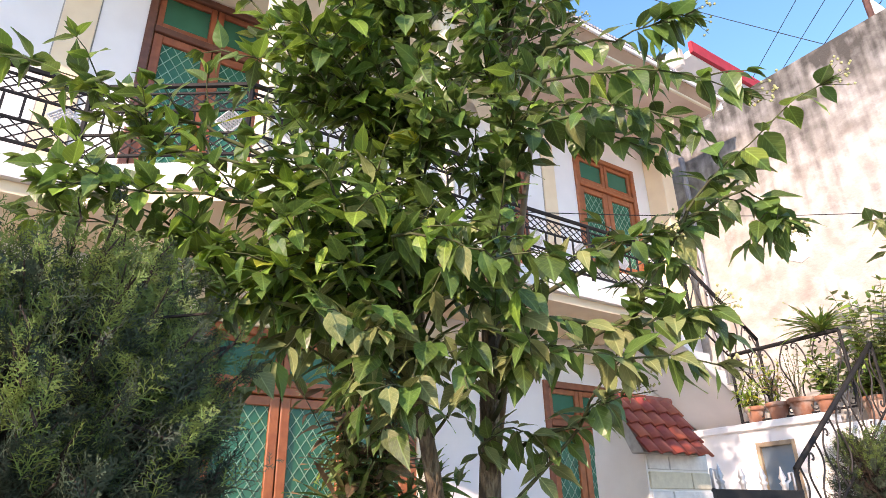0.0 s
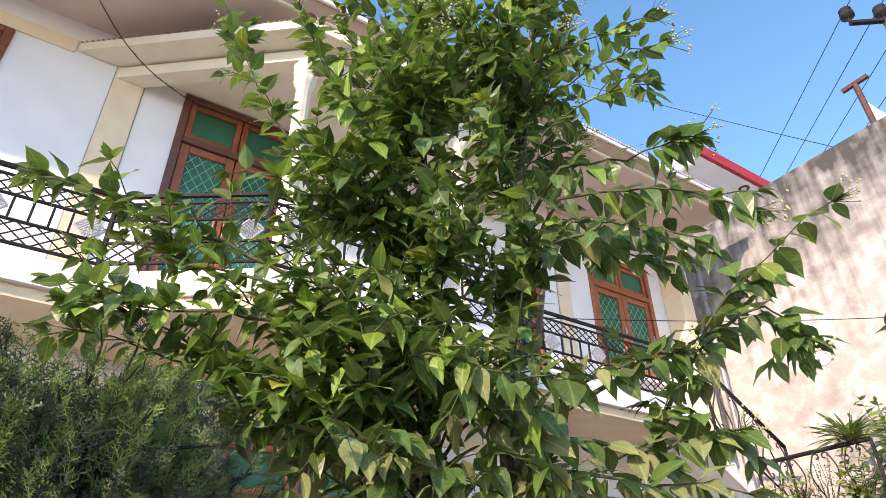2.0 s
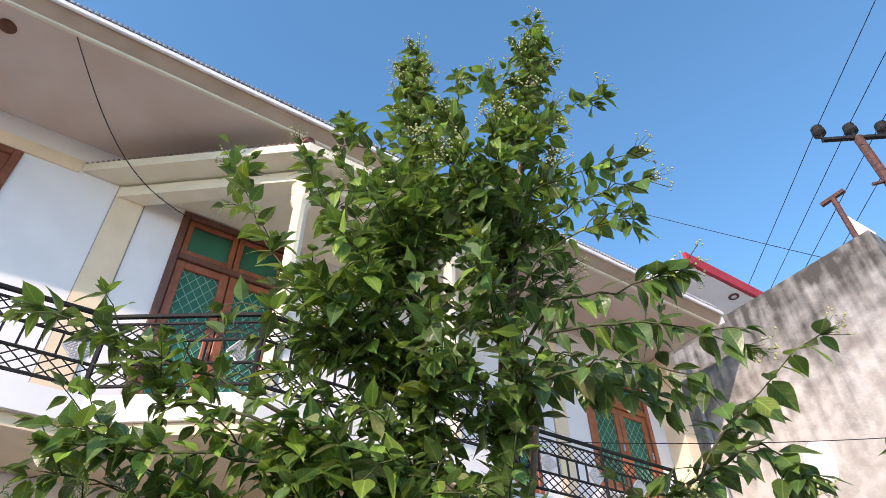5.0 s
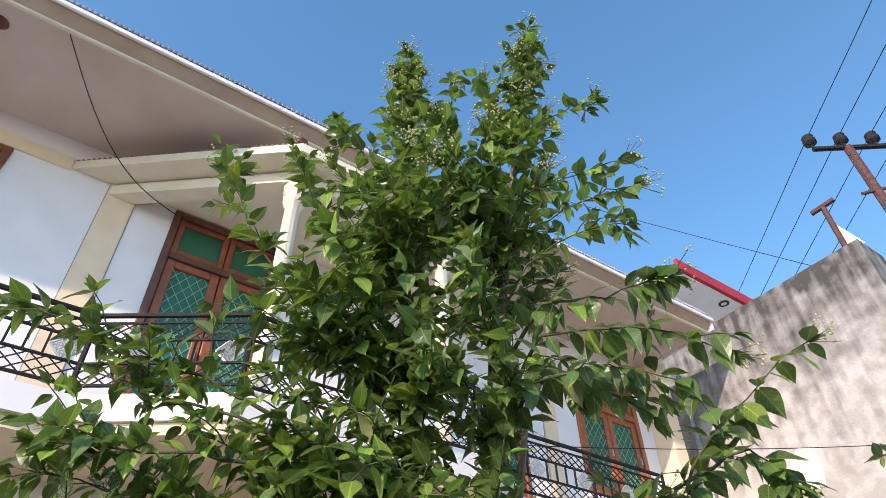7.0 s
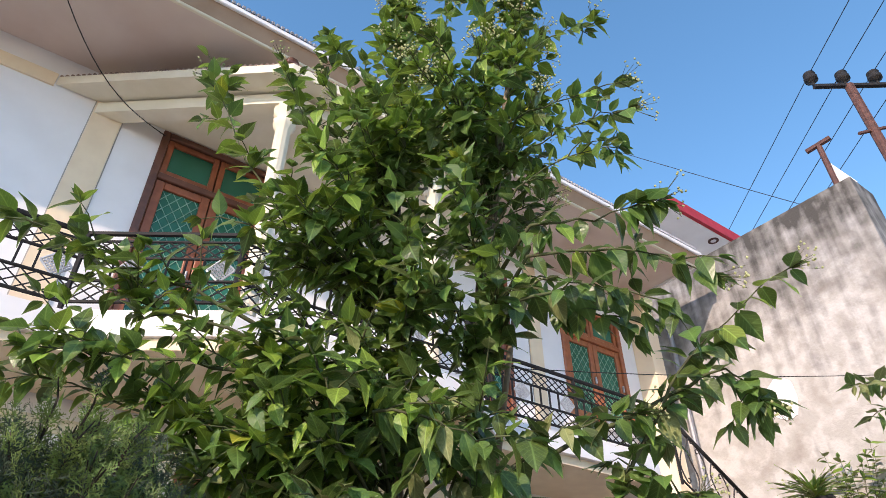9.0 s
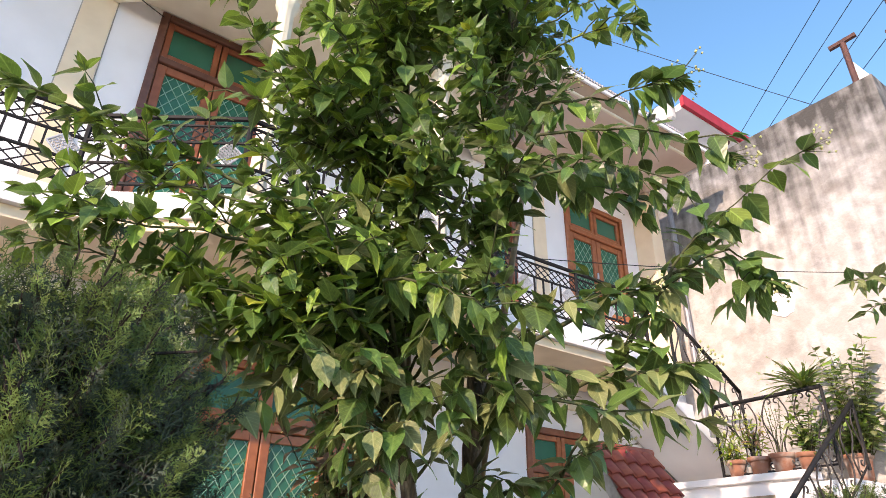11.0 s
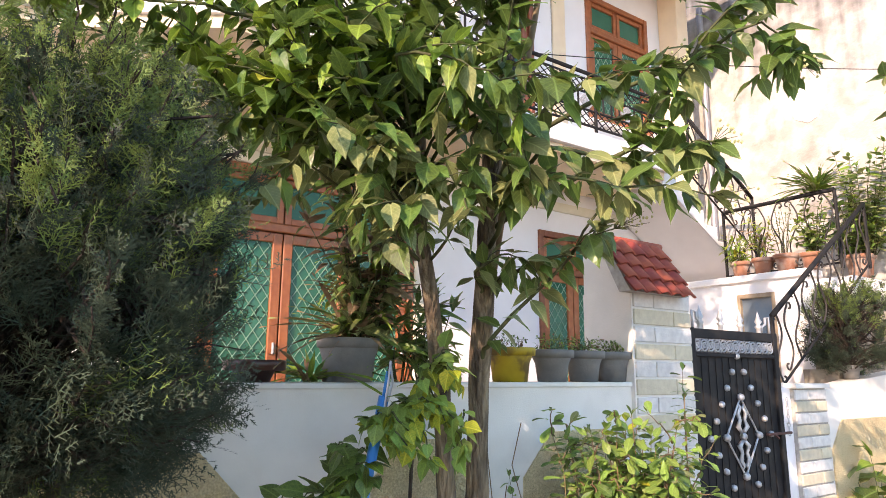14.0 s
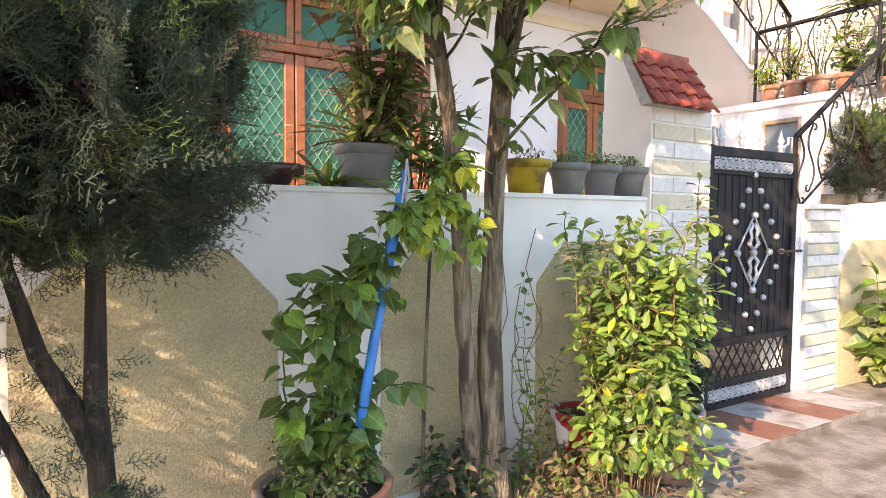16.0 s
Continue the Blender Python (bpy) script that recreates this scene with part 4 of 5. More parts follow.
        for j in range(9):
            u = (j + 0.7) / 9
            c = p + d * L * u + bend * u * u
            sg = 1 if j % 2 else -1
            w = (d * 0.62 + flat * sg * r.uniform(0.6, 0.95) + thick * r.uniform(-120, 120)).normalized()
            ll = L * 0.50 * (1.08 - 0.80 * u) * r.uniform(0.7, 1.25)
            blade(c, w, ll, 0.0016)
            for m_ in range(5):
                c2 = c + w * ll * (0.12 + 0.18 * m_)
                sg2 = 1 if m_ % 2 else -1
                w2 = (w * 0.7 + w.cross(thick).normalized() * 0.62 * sg2 + thick * r.uniform(-120, 120)).normalized()
                blade(c2, w2, ll * 0.40 * (1.1 - 0.13 * m_), 0.0013)
        if i % 6 == 0 and not loose and h > 0.08:
            stems.tube([ax + Vector((0, 0, -0.12)), p, p + d * L * 0.7], [0.007, 0.004, 0.002], 4, 0, False)
    tagged(jp("branchwork", stems, DARKBARK), kind="stuff")
    tagged(jp("crown", fol, [NEEDLE, NEEDLELIT], "dense feathery dark green foliage"), kind="stuff")
    return t


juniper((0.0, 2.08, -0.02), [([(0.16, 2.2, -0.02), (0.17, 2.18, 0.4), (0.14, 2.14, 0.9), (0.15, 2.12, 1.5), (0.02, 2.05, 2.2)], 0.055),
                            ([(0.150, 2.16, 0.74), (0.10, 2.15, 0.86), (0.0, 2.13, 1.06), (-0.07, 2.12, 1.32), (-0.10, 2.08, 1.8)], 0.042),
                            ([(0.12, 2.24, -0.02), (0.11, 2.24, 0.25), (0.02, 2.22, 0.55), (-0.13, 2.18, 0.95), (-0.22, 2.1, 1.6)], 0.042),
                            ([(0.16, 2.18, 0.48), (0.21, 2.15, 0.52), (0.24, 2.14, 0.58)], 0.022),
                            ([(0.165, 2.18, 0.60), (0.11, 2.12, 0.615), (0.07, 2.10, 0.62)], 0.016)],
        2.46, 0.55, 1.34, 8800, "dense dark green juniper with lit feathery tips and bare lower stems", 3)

# added out of view so that its shadow falls on the stucco panel
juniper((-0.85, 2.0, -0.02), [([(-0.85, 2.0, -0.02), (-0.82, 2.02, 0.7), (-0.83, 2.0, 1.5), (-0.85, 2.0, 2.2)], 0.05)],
        2.45, 0.58, 0.9, 4200, "unseen second juniper added beside the first to shade the wall panel", 4)

# ---- gate, pillars and stair ----
def local(parent, origin):
    """A function that makes parts of a thing from world places."""
    inv = Matrix.Translation(-Vector(origin))
    def make(n, m, ma, lab="", smooth=False, under=None):
        ob = part(n, m, ma, None, lab, smooth)
        ob.parent = under or parent
        if not under:
            ob.matrix_parent_inverse = inv
        return ob
    return make


def ball(m, x, y, z, r, n=8, k=0):
    return m.lathe([(0.0, -r)] + [(r * math.cos(a), r * math.sin(a)) for a in (-0.8, -0.3, 0.3, 0.8)] + [(0.0, r)], x, y, z, n, k)


def scroll_curve(w, h, n=26):
    """A flat S with curled ends, w wide and h high, standing in the xz plane."""
    pts = []
    for i in range(n + 1):
        t = i / n
        a = (t - 0.5) * 2
        x = w * 0.5 * math.sin(a * math.pi)
        pts.append((x, h * t))
    def curl(c, s0, sgn, up):
        out = []
        for i in range(9):
            ang = i / 8 * 1.6 * math.pi
            r = w * 0.42 * (1 - i / 12)
            out.append((c[0] + sgn * (w * 0.42 - r * math.cos(ang)), c[1] + up * r * math.sin(ang)))
        return out
    top = curl(pts[-1], 0, -1, 1)
    bot = curl(pts[0], 0, 1, -1)
    return [(x, 0, z) for x, z in bot[::-1] + pts[1:-1] + top]


SCROLL = {}
def scroll_data(w, h, rad=0.009):
    key = (round(w, 3), round(h, 3), rad)
    if key not in SCROLL:
        SCROLL[key] = Mesh().tube(scroll_curve(w, h), rad, 5).data("scroll", IRONBROWN, True)
    return SCROLL[key]


def iron_gate():
    x0, x1, y = 4.10, 5.28, 2.88
    o = (x0, y, 0.0)
    g = thing("gate", "closed black iron gate with silver studs and scrollwork", "gate", o)
    gp = local(g, o)
    for a, b in ((x0, x0 + 0.06), (x1 - 0.06, x1)):
        gp("stile", Mesh().box(a, b, y - 0.025, y + 0.025, 0.02, 2.0, bev=0.005), IRON)
    for z, h in ((1.925, 0.07), (1.79, 0.03), (0.50, 0.05), (0.19, 0.05), (0.03, 0.045)):
        gp("rail", Mesh().box(x0 + 0.06, x1 - 0.06, y - 0.022, y + 0.022, z, z + h, bev=0.004), IRON)
    gp("sheet", Mesh().box(x0 + 0.06, x1 - 0.06, y, y + 0.006, 0.55, 1.79), IRON, "black sheet-metal panel")
    for i in range(11):
        x = x0 + 0.06 + (i + 1) * (x1 - x0 - 0.12) / 12
        gp("rib", Mesh().box(x - 0.006, x + 0.006, y - 0.006, y, 0.555, 1.785), IRON)
    for z, h in ((1.822, 0.10), (0.078, 0.11)):
        band = Mesh()
        n = 13
        for i in range(n):
            cx = x0 + 0.06 + (i + 0.5) * (x1 - x0 - 0.12) / n
            for r, rad in ((0.042, 0.008), (0.02, 0.007)):
                band.tube([(cx + r * math.cos(t * math.pi / 5), y - 0.01, z + h / 2 + r * math.sin(t * math.pi / 5)) for t in range(11)], rad, 5, 0, False)
            band.tube([(cx - 0.042, y - 0.01, z), (cx + 0.042, y - 0.01, z + h)], 0.006, 4)
        gp("scroll_band", band, SILVER, "pierced silver scroll band", True)
        gp("band_back", Mesh().box(x0 + 0.06, x1 - 0.06, y + 0.004, y + 0.008, z, z + h), IRON)
    cx, cz = 4.69, 1.20
    W, H = 0.40, 0.60
    for q in range(4):
        sx, sz = ((1, 1), (1, -1), (-1, -1), (-1, 1))[q]
        for i in range(5):
            t = i / 5
            px, pz = (W * t, H * (1 - t)) if q in (0, 2) else (W * (1 - t), H * t)
            s = Mesh()
            ball(s, cx + sx * px, y - 0.012, cz + sz * pz, 0.026, 10)
            gp("stud", s, SILVER, "", True)
    w, h = 0.215, 0.29
    corners = [(cx, cz + h), (cx + w, cz), (cx, cz - h), (cx - w, cz)]
    loz = Mesh()
    for a, b in zip(corners, corners[1:] + corners[:1]):
        loz.tube([(a[0], y - 0.016, a[1]), (b[0], y - 0.016, b[1])], 0.008, 6)
    lozenge = gp("lozenge", loz, SILVER, "silver diamond outline")
    for a in corners + [(cx, cz)]:
        s = Mesh()
        ball(s, a[0], y - 0.02, a[1], 0.03, 10)
        gp("stud", s, SILVER, "", True, lozenge)
    orn = Mesh()
    for sx in (1, -1):
        for sz in (1, -1):
            orn.tube([(cx + sx * 0.012, y - 0.018, cz + sz * 0.03), (cx + sx * 0.06, y - 0.018, cz + sz * 0.07), (cx + sx * 0.03, y - 0.018, cz + sz * 0.12), (cx + sx * 0.055, y - 0.018, cz + sz * 0.17), (cx + sx * 0.015, y - 0.018, cz + sz * 0.215), (cx + sx * 0.03, y - 0.018, cz + sz * 0.235)], [0.014, 0.02, 0.013, 0.018, 0.012, 0.006], 6)
    gp("ornament", orn, SILVER, "silver cast leaf ornament", True, lozenge)
    lat = Mesh()
    for i in range(9):
        a = x0 + 0.06 + i * 0.115
        lat.tube([(a, y, 0.24), (min(a + 0.2, x1 - 0.06), y, 0.5)], 0.006, 4).tube([(a, y + 0.01, 0.5), (min(a + 0.2, x1 - 0.06), y + 0.01, 0.24)], 0.006, 4)
    gp("lattice", lat, IRON)
    for i in range(4):
        x = x0 + 0.16 + i * 0.265
        gp("finial", Mesh().lathe([(0.018, 0), (0.018, 0.03), (0.032, 0.05), (0.014, 0.065), (0.03, 0.09), (0.02, 0.11), (0.008, 0.15), (0.0, 0.18)], x, y, 1.995, 8), SILVER, "silver spear finial", True)
    for x, s in ((x0 + 0.07, 1), (x1 - 0.07, -1)):
        gp("corner_scroll", Mesh().tube([(x, y, 1.99), (x, y, 2.13), (x + s * 0.05, y, 2.12), (x + s * 0.05, y, 2.07), (x + s * 0.10, y, 2.05), (x + s * 0.12, y, 2.0)], 0.011, 5), SILVER, "", True)
    bolt = gp("bolt", Mesh().tube([(5.0, y - 0.03, 1.20), (5.36, y - 0.03, 1.20)], 0.012, 6), RUST)
    part("bolt_knob", Mesh().tube([(5.1, y - 0.03, 1.20), (5.1, y - 0.07, 1.17)], 0.009, 6), RUST, bolt)


iron_gate()


def brick_face(parent, x0, x1, y, z0, rows, h, split, side=None):
    """Painted bricks laid in rows on the street face, and on one end."""
    g = 0.007
    for r in range(rows):
        za, zb = z0 + r * h + g, z0 + (r + 1) * h - g
        ma = BRICKC if r % 2 else BRICKW
        cut = split[r % len(split)]
        xs = [x0] + [x0 + (x1 - x0) * c for c in cut] + [x1]
        for a, b in zip(xs, xs[1:]):
            d = rng.uniform(-0.002, 0.002)
            part("brick", Mesh().box(a + g * 0.6, b - g * 0.6, y - 0.012 + d, y + 0.02, za, zb, bev=0.004), ma, parent)


pl = solid("pillar_west", Mesh().box(3.42, 4.05, 2.82, 3.25, -0.1, 2.22).prism([(2.83, 2.221), (3.245, 2.221), (3.245, 2.62), (2.97, 2.60)], 3.425, 3.96, "x"), WALLPAINT, "grey plastered gate pillar faced with painted bricks", "pillar", "structure")
brick_face(pl, 3.43, 4.05, 2.82, 0.0, 19, 0.1165, [(0.34,), (0.68,)])
pr = solid("pillar_east", Mesh().box(5.49, 6.02, 2.87, 3.3, -0.2, 1.55), MORTAR, "square gate pillar of white and cream painted bricks", "pillar", "structure")
brick_face(pr, 5.49, 6.02, 2.87, -0.12, 17, 0.098, [(0.40,), (0.66,)])
part("cap", Mesh().box(5.46, 6.05, 2.83, 3.33, 1.55, 1.59, bev=0.006), WALLPAINT, pr)
solid("wall_jamb", Mesh().box(5.27, 5.488, 2.90, 3.12, -0.1, 1.56), WHITE, "white plastered gate jamb", "wall", "structure")
chain = thing("chain", "grey steel chain hanging on the jamb", "chain", (5.42, 2.87, 1.5))
cp = local(chain, (5.42, 2.87, 1.5))
for i in range(9):
    z = 1.46 - i * 0.034
    ring = [(5.40 + 0.013 * math.cos(t * math.pi / 4) * (1 if i % 2 else 0.3), 2.885 + 0.013 * math.cos(t * math.pi / 4) * (0.3 if i % 2 else -0.6), z + 0.02 * math.sin(t * math.pi / 4)) for t in range(9)]
    cp("link", Mesh().tube(ring, 0.004, 4, 0, False), SILVER)


def tiled_awning():
    o = (3.31, 2.95, 2.2)
    a = thing("tiled_awning", "small awning of red clay tiles over the gate pillar", "awning", o)
    ap = local(a, o)
    A, B = Vector((0, 2.715, 2.185)), Vector((0, 2.955, 2.565))
    ap("board", Mesh().prism([(2.735, 2.195), (2.97, 2.60), (2.99, 2.58), (2.99, 2.52), (2.83, 2.195)], 3.32, 3.94, "x"), MORTAR, "grey bedding under the tiles")
    rows, cols = 4, 5
    wid = 0.64 / cols
    d = (B - A) / rows
    n = Vector((0, -d.z, d.y)).normalized()
    # one tile: a raised roll beside a flat trough, its lower lip proud
    prof = [(0.0, 0.004), (0.025, 0.022), (0.05, 0.028), (0.075, 0.022), (0.10, 0.004), (0.12, 0.0), (wid + 0.004, 0.002)]
    vs = []
    for s, lift in ((-0.018, 0.022), (d.length * 1.02, 0.0)):
        for t in (0.012, 0.0):
            vs += [(x, s, z + lift + t) for x, z in prof]
    k = len(prof)
    fs = []
    for i in range(k - 1):
        fs += [(i, i + 1, 2 * k + i + 1, 2 * k + i), (k + i, 3 * k + i, 3 * k + i + 1, k + i + 1), (i, k + i, k + i + 1, i + 1)]
    data = Mesh().add(vs, fs).data("tile", TILE, True)
    dn = d.normalized()
    rot = Matrix(((1, 0, 0), (0, dn.y, n.y), (0, dn.z, n.z))).to_4x4()
    for r in range(rows):
        for c in range(cols):
            ob = new("tile", data)
            ob.parent = a
            ob.matrix_parent_inverse = Matrix.Translation(-Vector(o))
            ob.matrix_basis = Matrix.Translation(A + d * r + Vector((3.30 + c * wid + rng.uniform(-.003, .003), 0, 0))) @ rot
    ap("ridge", Mesh().tube([(3.30, 2.965, 2.585), (3.945, 2.965, 2.585)], 0.03, 8), TILE, "", True)


tiled_awning()

# threshold tiles before the gate
th = solid("threshold", Mesh().box(3.55, 5.5, 2.28, 2.93, -0.08, 0.008), CONCRETE, "tiled threshold in white and red stripes", "floor", "structure")
for i in range(5):
    x = 3.56 + i * 0.385
    part("floor_tile", Mesh().add([(x + 0.10, 2.30, 0.012), (x + 0.475, 2.30, 0.012), (x + 0.375, 2.90, 0.012), (x, 2.90, 0.012), (x + 0.10, 2.30, 0.0), (x + 0.475, 2.30, 0.0), (x + 0.375, 2.90, 0.0), (x, 2.90, 0.0)], [(0, 1, 2, 3), (0, 4, 5, 1), (1, 5, 6, 2), (2, 6, 7, 3), (3, 7, 4, 0)]), TILERED if i % 2 else TILEWHITE, th)
solid("ground_inner", Mesh().box(-7, 8.4, 3.07, FY, -0.05, 0.03), CONCRETE, "concrete forecourt behind the wall", "ground", "structure")
solid("doormat", Mesh().box(4.2, 5.2, 3.25, 3.9, 0.031, 0.05, bev=0.004), mat("green_mat", (0.02, 0.16, 0.08), (0.015, 0.12, 0.06), scale=30, bump=0.5), "green doormat behind the gate", "mat")
solid("doormat_curb", Mesh().box(4.0, 5.4, 4.0, 4.1, 0.03, 0.5), WALLPAINT, "low grey kerb behind the gate", "kerb", "structure")

# low wall on the stair side
re = solid("wall_east", Mesh().prism([(6.02, -0.3), (8.14, -0.3), (8.14, 1.75), (6.75, 1.62), (6.02, 1.53)], 2.89, 3.08, "y"), WALLPAINT, "white low wall with a stucco panel beside the pillar", "wall", "structure")
part("stucco_panel", Mesh().prism([(6.08, -0.25), (8.1, -0.25), (8.1, 1.27), (6.30, 1.27), (6.08, 1.02)], 2.872, 2.90, "y"), STUCCO, re, "rough cream pebble-dash panel")

stair = solid("stair_lower", Mesh().box(5.75, 8.14, 3.09, 3.42, 0.0, 1.0), WALLPAINT, "white concrete stair up to the landing", "stair", "structure")
for i in range(8):
    x = 5.75 + i * 0.26
    part("step", Mesh().box(x, 8.145, 3.085, 3.43, 1.0 + i * 0.18 - 0.18, 1.0 + i * 0.18, bev=0.006), CONCRETE, stair, "worn grey concrete step")


def along_y(m):
    """Turns a wall along x into one along y, in place."""
    m.v = [(y, x, z) for x, y, z in m.v]
    m.f = [f[::-1] for f in m.f]
    return m


land = solid("stair_landing", along_y(wall_with_holes(3.43, FY - 0.01, 0.0, 2.72, 7.05, 7.27, [(3.79, 4.24, 1.35, 2.58)])).box(7.271, 8.14, 3.05, FY - 0.01, 2.5, 2.70), WHITE, "white stair landing block with a small window", "landing", "structure")
part("coping", Mesh().box(7.0, 7.36, 3.40, FY - 0.01, 2.72, 2.80, bev=0.008), WHITE, land)
w7 = thing("window_7", "small window with dusty blue glass and pale wooden frame", "window", (7.06, 4.24, 1.35))
wp7 = local(w7, (7.06, 4.24, 1.35))
wp7("frame", Mesh().box(7.04, 7.12, 3.79, 3.83, 1.35, 2.58, bev=0.005).box(7.04, 7.12, 4.20, 4.24, 1.35, 2.58, bev=0.005).box(7.042, 7.118, 3.83, 4.20, 2.53, 2.58, bev=0.005), mat("pale_wood", (0.42, 0.32, 0.22), (0.3, 0.22, 0.15), scale=12))
wp7("pane", Mesh().box(7.085, 7.093, 3.83, 4.20, 1.35, 2.53), mat("dusty_glass", (0.13, 0.20, 0.26), (0.22, 0.24, 0.25), rough=0.25, scale=3, spec=0.6), "dusty bluish pane")
flight = [(8.1, 2.62), (8.1, 2.75)]
for i in range(8):
    flight += [(8.1 - i * 0.255, 2.75 + i * 0.175), (8.1 - (i + 1) * 0.255, 2.75 + i * 0.175)]
flight += [(6.06, 3.80), (6.3, 3.70)]
up = Mesh().prism(flight, 4.45, FY - 0.02, "y")
solid("stair_upper", up, WHITE, "white upper stair flight to the balcony", "stair", "structure")


def scroll_rail(a, b, drop, label, step=0.17, post=(True, True), rad=0.024):
    """A sloped handrail on iron scrolls."""
    a, b = Vector(a), Vector(b)
    r = thing("stair_railing", label, "railing", tuple(a), "stair railings")
    rp = local(r, a)
    rp("handrail", Mesh().tube([a, b], rad, 8), IRON, "dark painted handrail", True)
    rp("bottom_rail", Mesh().tube([a - Vector((0, 0, drop)), b - Vector((0, 0, drop))], 0.012, 5), IRON)
    for q, yes in ((a, post[0]), (b, post[1])):
        if yes:
            rp("post", Mesh().tube([q - Vector((0, 0, drop + 0.06)), q], 0.018, 6), IRON)
    L = math.hypot(b.x - a.x, b.y - a.y)
    ang = math.atan2(b.y - a.y, b.x - a.x)
    n = max(1, int(L / step))
    data = scroll_data(0.11, drop - 0.13)
    for i in range(n):
        p = a.lerp(b, (i + 0.5) / n) - Vector((0, 0, drop - 0.065))
        ob = new("scroll", data)
        ob.parent = r
        ob.matrix_parent_inverse = Matrix.Translation(-a)
        ob.matrix_basis = Matrix.Translation(p) @ Matrix.Rotation(ang + (math.pi if i % 2 else 0), 4, "Z")
    return r


SL = "dark iron stair railing with S-shaped scrolls"
scroll_rail((5.53, 3.02, 2.17), (7.60, 3.02, 3.52), 0.66, SL)
scroll_rail((7.15, 4.40, 3.63), (7.15, 3.10, 3.63), 0.80, SL)
scroll_rail((6.38, 4.30, 4.68), (7.66, 4.30, 3.88), 0.72, SL)

# ---- poles and wires ----
pole = thing("power_pole", "brown iron power pole with a crossarm and insulators", "pole", (15.7, 2.8, -0.3))
pp = local(pole, (15.7, 2.8, -0.3))
pp("mast", Mesh().tube([(15.7, 2.8, -0.3), (15.7, 2.8, 15.6)], 0.12, 8), RUST)
arm = pp("crossarm", Mesh().tube([(14.96, 3.37, 15.6), (17.1, 1.76, 15.6)], 0.08, 6), CABLE)
pp("bracket", Mesh().tube([(15.35, 3.05, 13.75), (15.95, 2.62, 13.95)], 0.05, 6), RUST)
PINS = [(14.98 + 0.70 * k, 3.36 - 0.525 * k) for k in range(4)]
for x, y in PINS:
    pp("insulator", Mesh().lathe([(0.04, 0), (0.04, 0.14), (0.17, 0.18), (0.175, 0.30), (0.12, 0.34), (0.16, 0.40), (0.15, 0.46), (0.0, 0.50)], x, y, 15.66, 12), CABLE, "dark ceramic insulator", True, arm)
mast = thing("antenna_mast", "rusty T-shaped mast on the neighbour's roof", "mast", (11.53, 3.0, 7.5))
mp = local(mast, (11.53, 3.0, 7.5))
mp("upright", Mesh().tube([(11.53, 3.0, 7.5), (11.53, 2.99, 11.05)], 0.055, 6), RUST)
mp("arm", Mesh().tube([(11.47, 3.22, 11.04), (11.59, 2.76, 11.14)], 0.06, 6), RUST)
mp("sheet", Mesh().prism([(2.96, 10.61), (2.68, 9.9), (3.0, 9.9)], 11.58, 11.6, "x"), WHITE, "white sheet fixed to the mast")
solid("neighbour_roof", Mesh().box(8.82, 13.5, 2.2, 8.0, -0.3, 7.6), OLDWALL, "weathered neighbouring house body", "house", "structure")


def wire(name, a, b, sag, rad, label, group="overhead wires"):
    pts = curve(a, b, -sag, 14, 0.0)
    solid(name, Mesh().tube(pts, rad, 5, 0, False), CABLE, label, "wire", group=group)


OW = "thin black overhead power wire"
for x, y in PINS:
    wire("wire", (x + 24.8, y + 32.0, 16.2), (x, y, 16.1), 0.3, 0.012, OW)
    wire("wire", (x, y, 16.1), (x - 9.3, y - 12.0, 16.2), 0.1, 0.012, OW)
wire("wire", (10.09, 15.2, 23.45), (17.1, 0.2, 7.75), 0.25, 0.010, OW)
wire("wire", (1.2, 3.88, 3.9), (8.15, 1.7, 4.75), 0.12, 0.004, "thin black service cable across the yard")
wire("wire", (-1.12, 4.15, 7.2), (0.32, 5.37, 6.72), 0.35, 0.005, "loose black cable hanging from the eave to the door")

# ---- pots and plants ----
def pot(name, x, y, z, r, h, ma, label, taper=0.72, rim=0.02, n=28, extra=None):
    t = thing(name, label, "pot", (x, y, z))
    tp = local(t, (x, y, z))
    prof = [(0.0, 0.004), (r * taper, 0.0), (r * (taper * 0.5 + 0.46), h * 0.55), (r * 0.965, h - 0.042), (r * 0.93, h - 0.02)]
    body = tp("body", Mesh().lathe(prof, x, y, z, n), ma, "", True)
    tp("rim", Mesh().lathe([(r * 0.965 - 0.004, h - 0.05), (r * 0.965 + rim * 0.8, h - 0.045), (r + rim * 0.7, h - 0.006), (r + rim * 0.4, h), (r - 0.012, h), (r - 0.018, h - 0.006), (r - 0.022, h - 0.04)], x, y, z, n), ma, "", True, body)
    tp("soil", Mesh().lathe([(r - 0.02, h - 0.03), (r * 0.5, h - 0.02), (0.0, h - 0.015)], x, y, z, 16), SOIL, "dark potting soil")
    return t


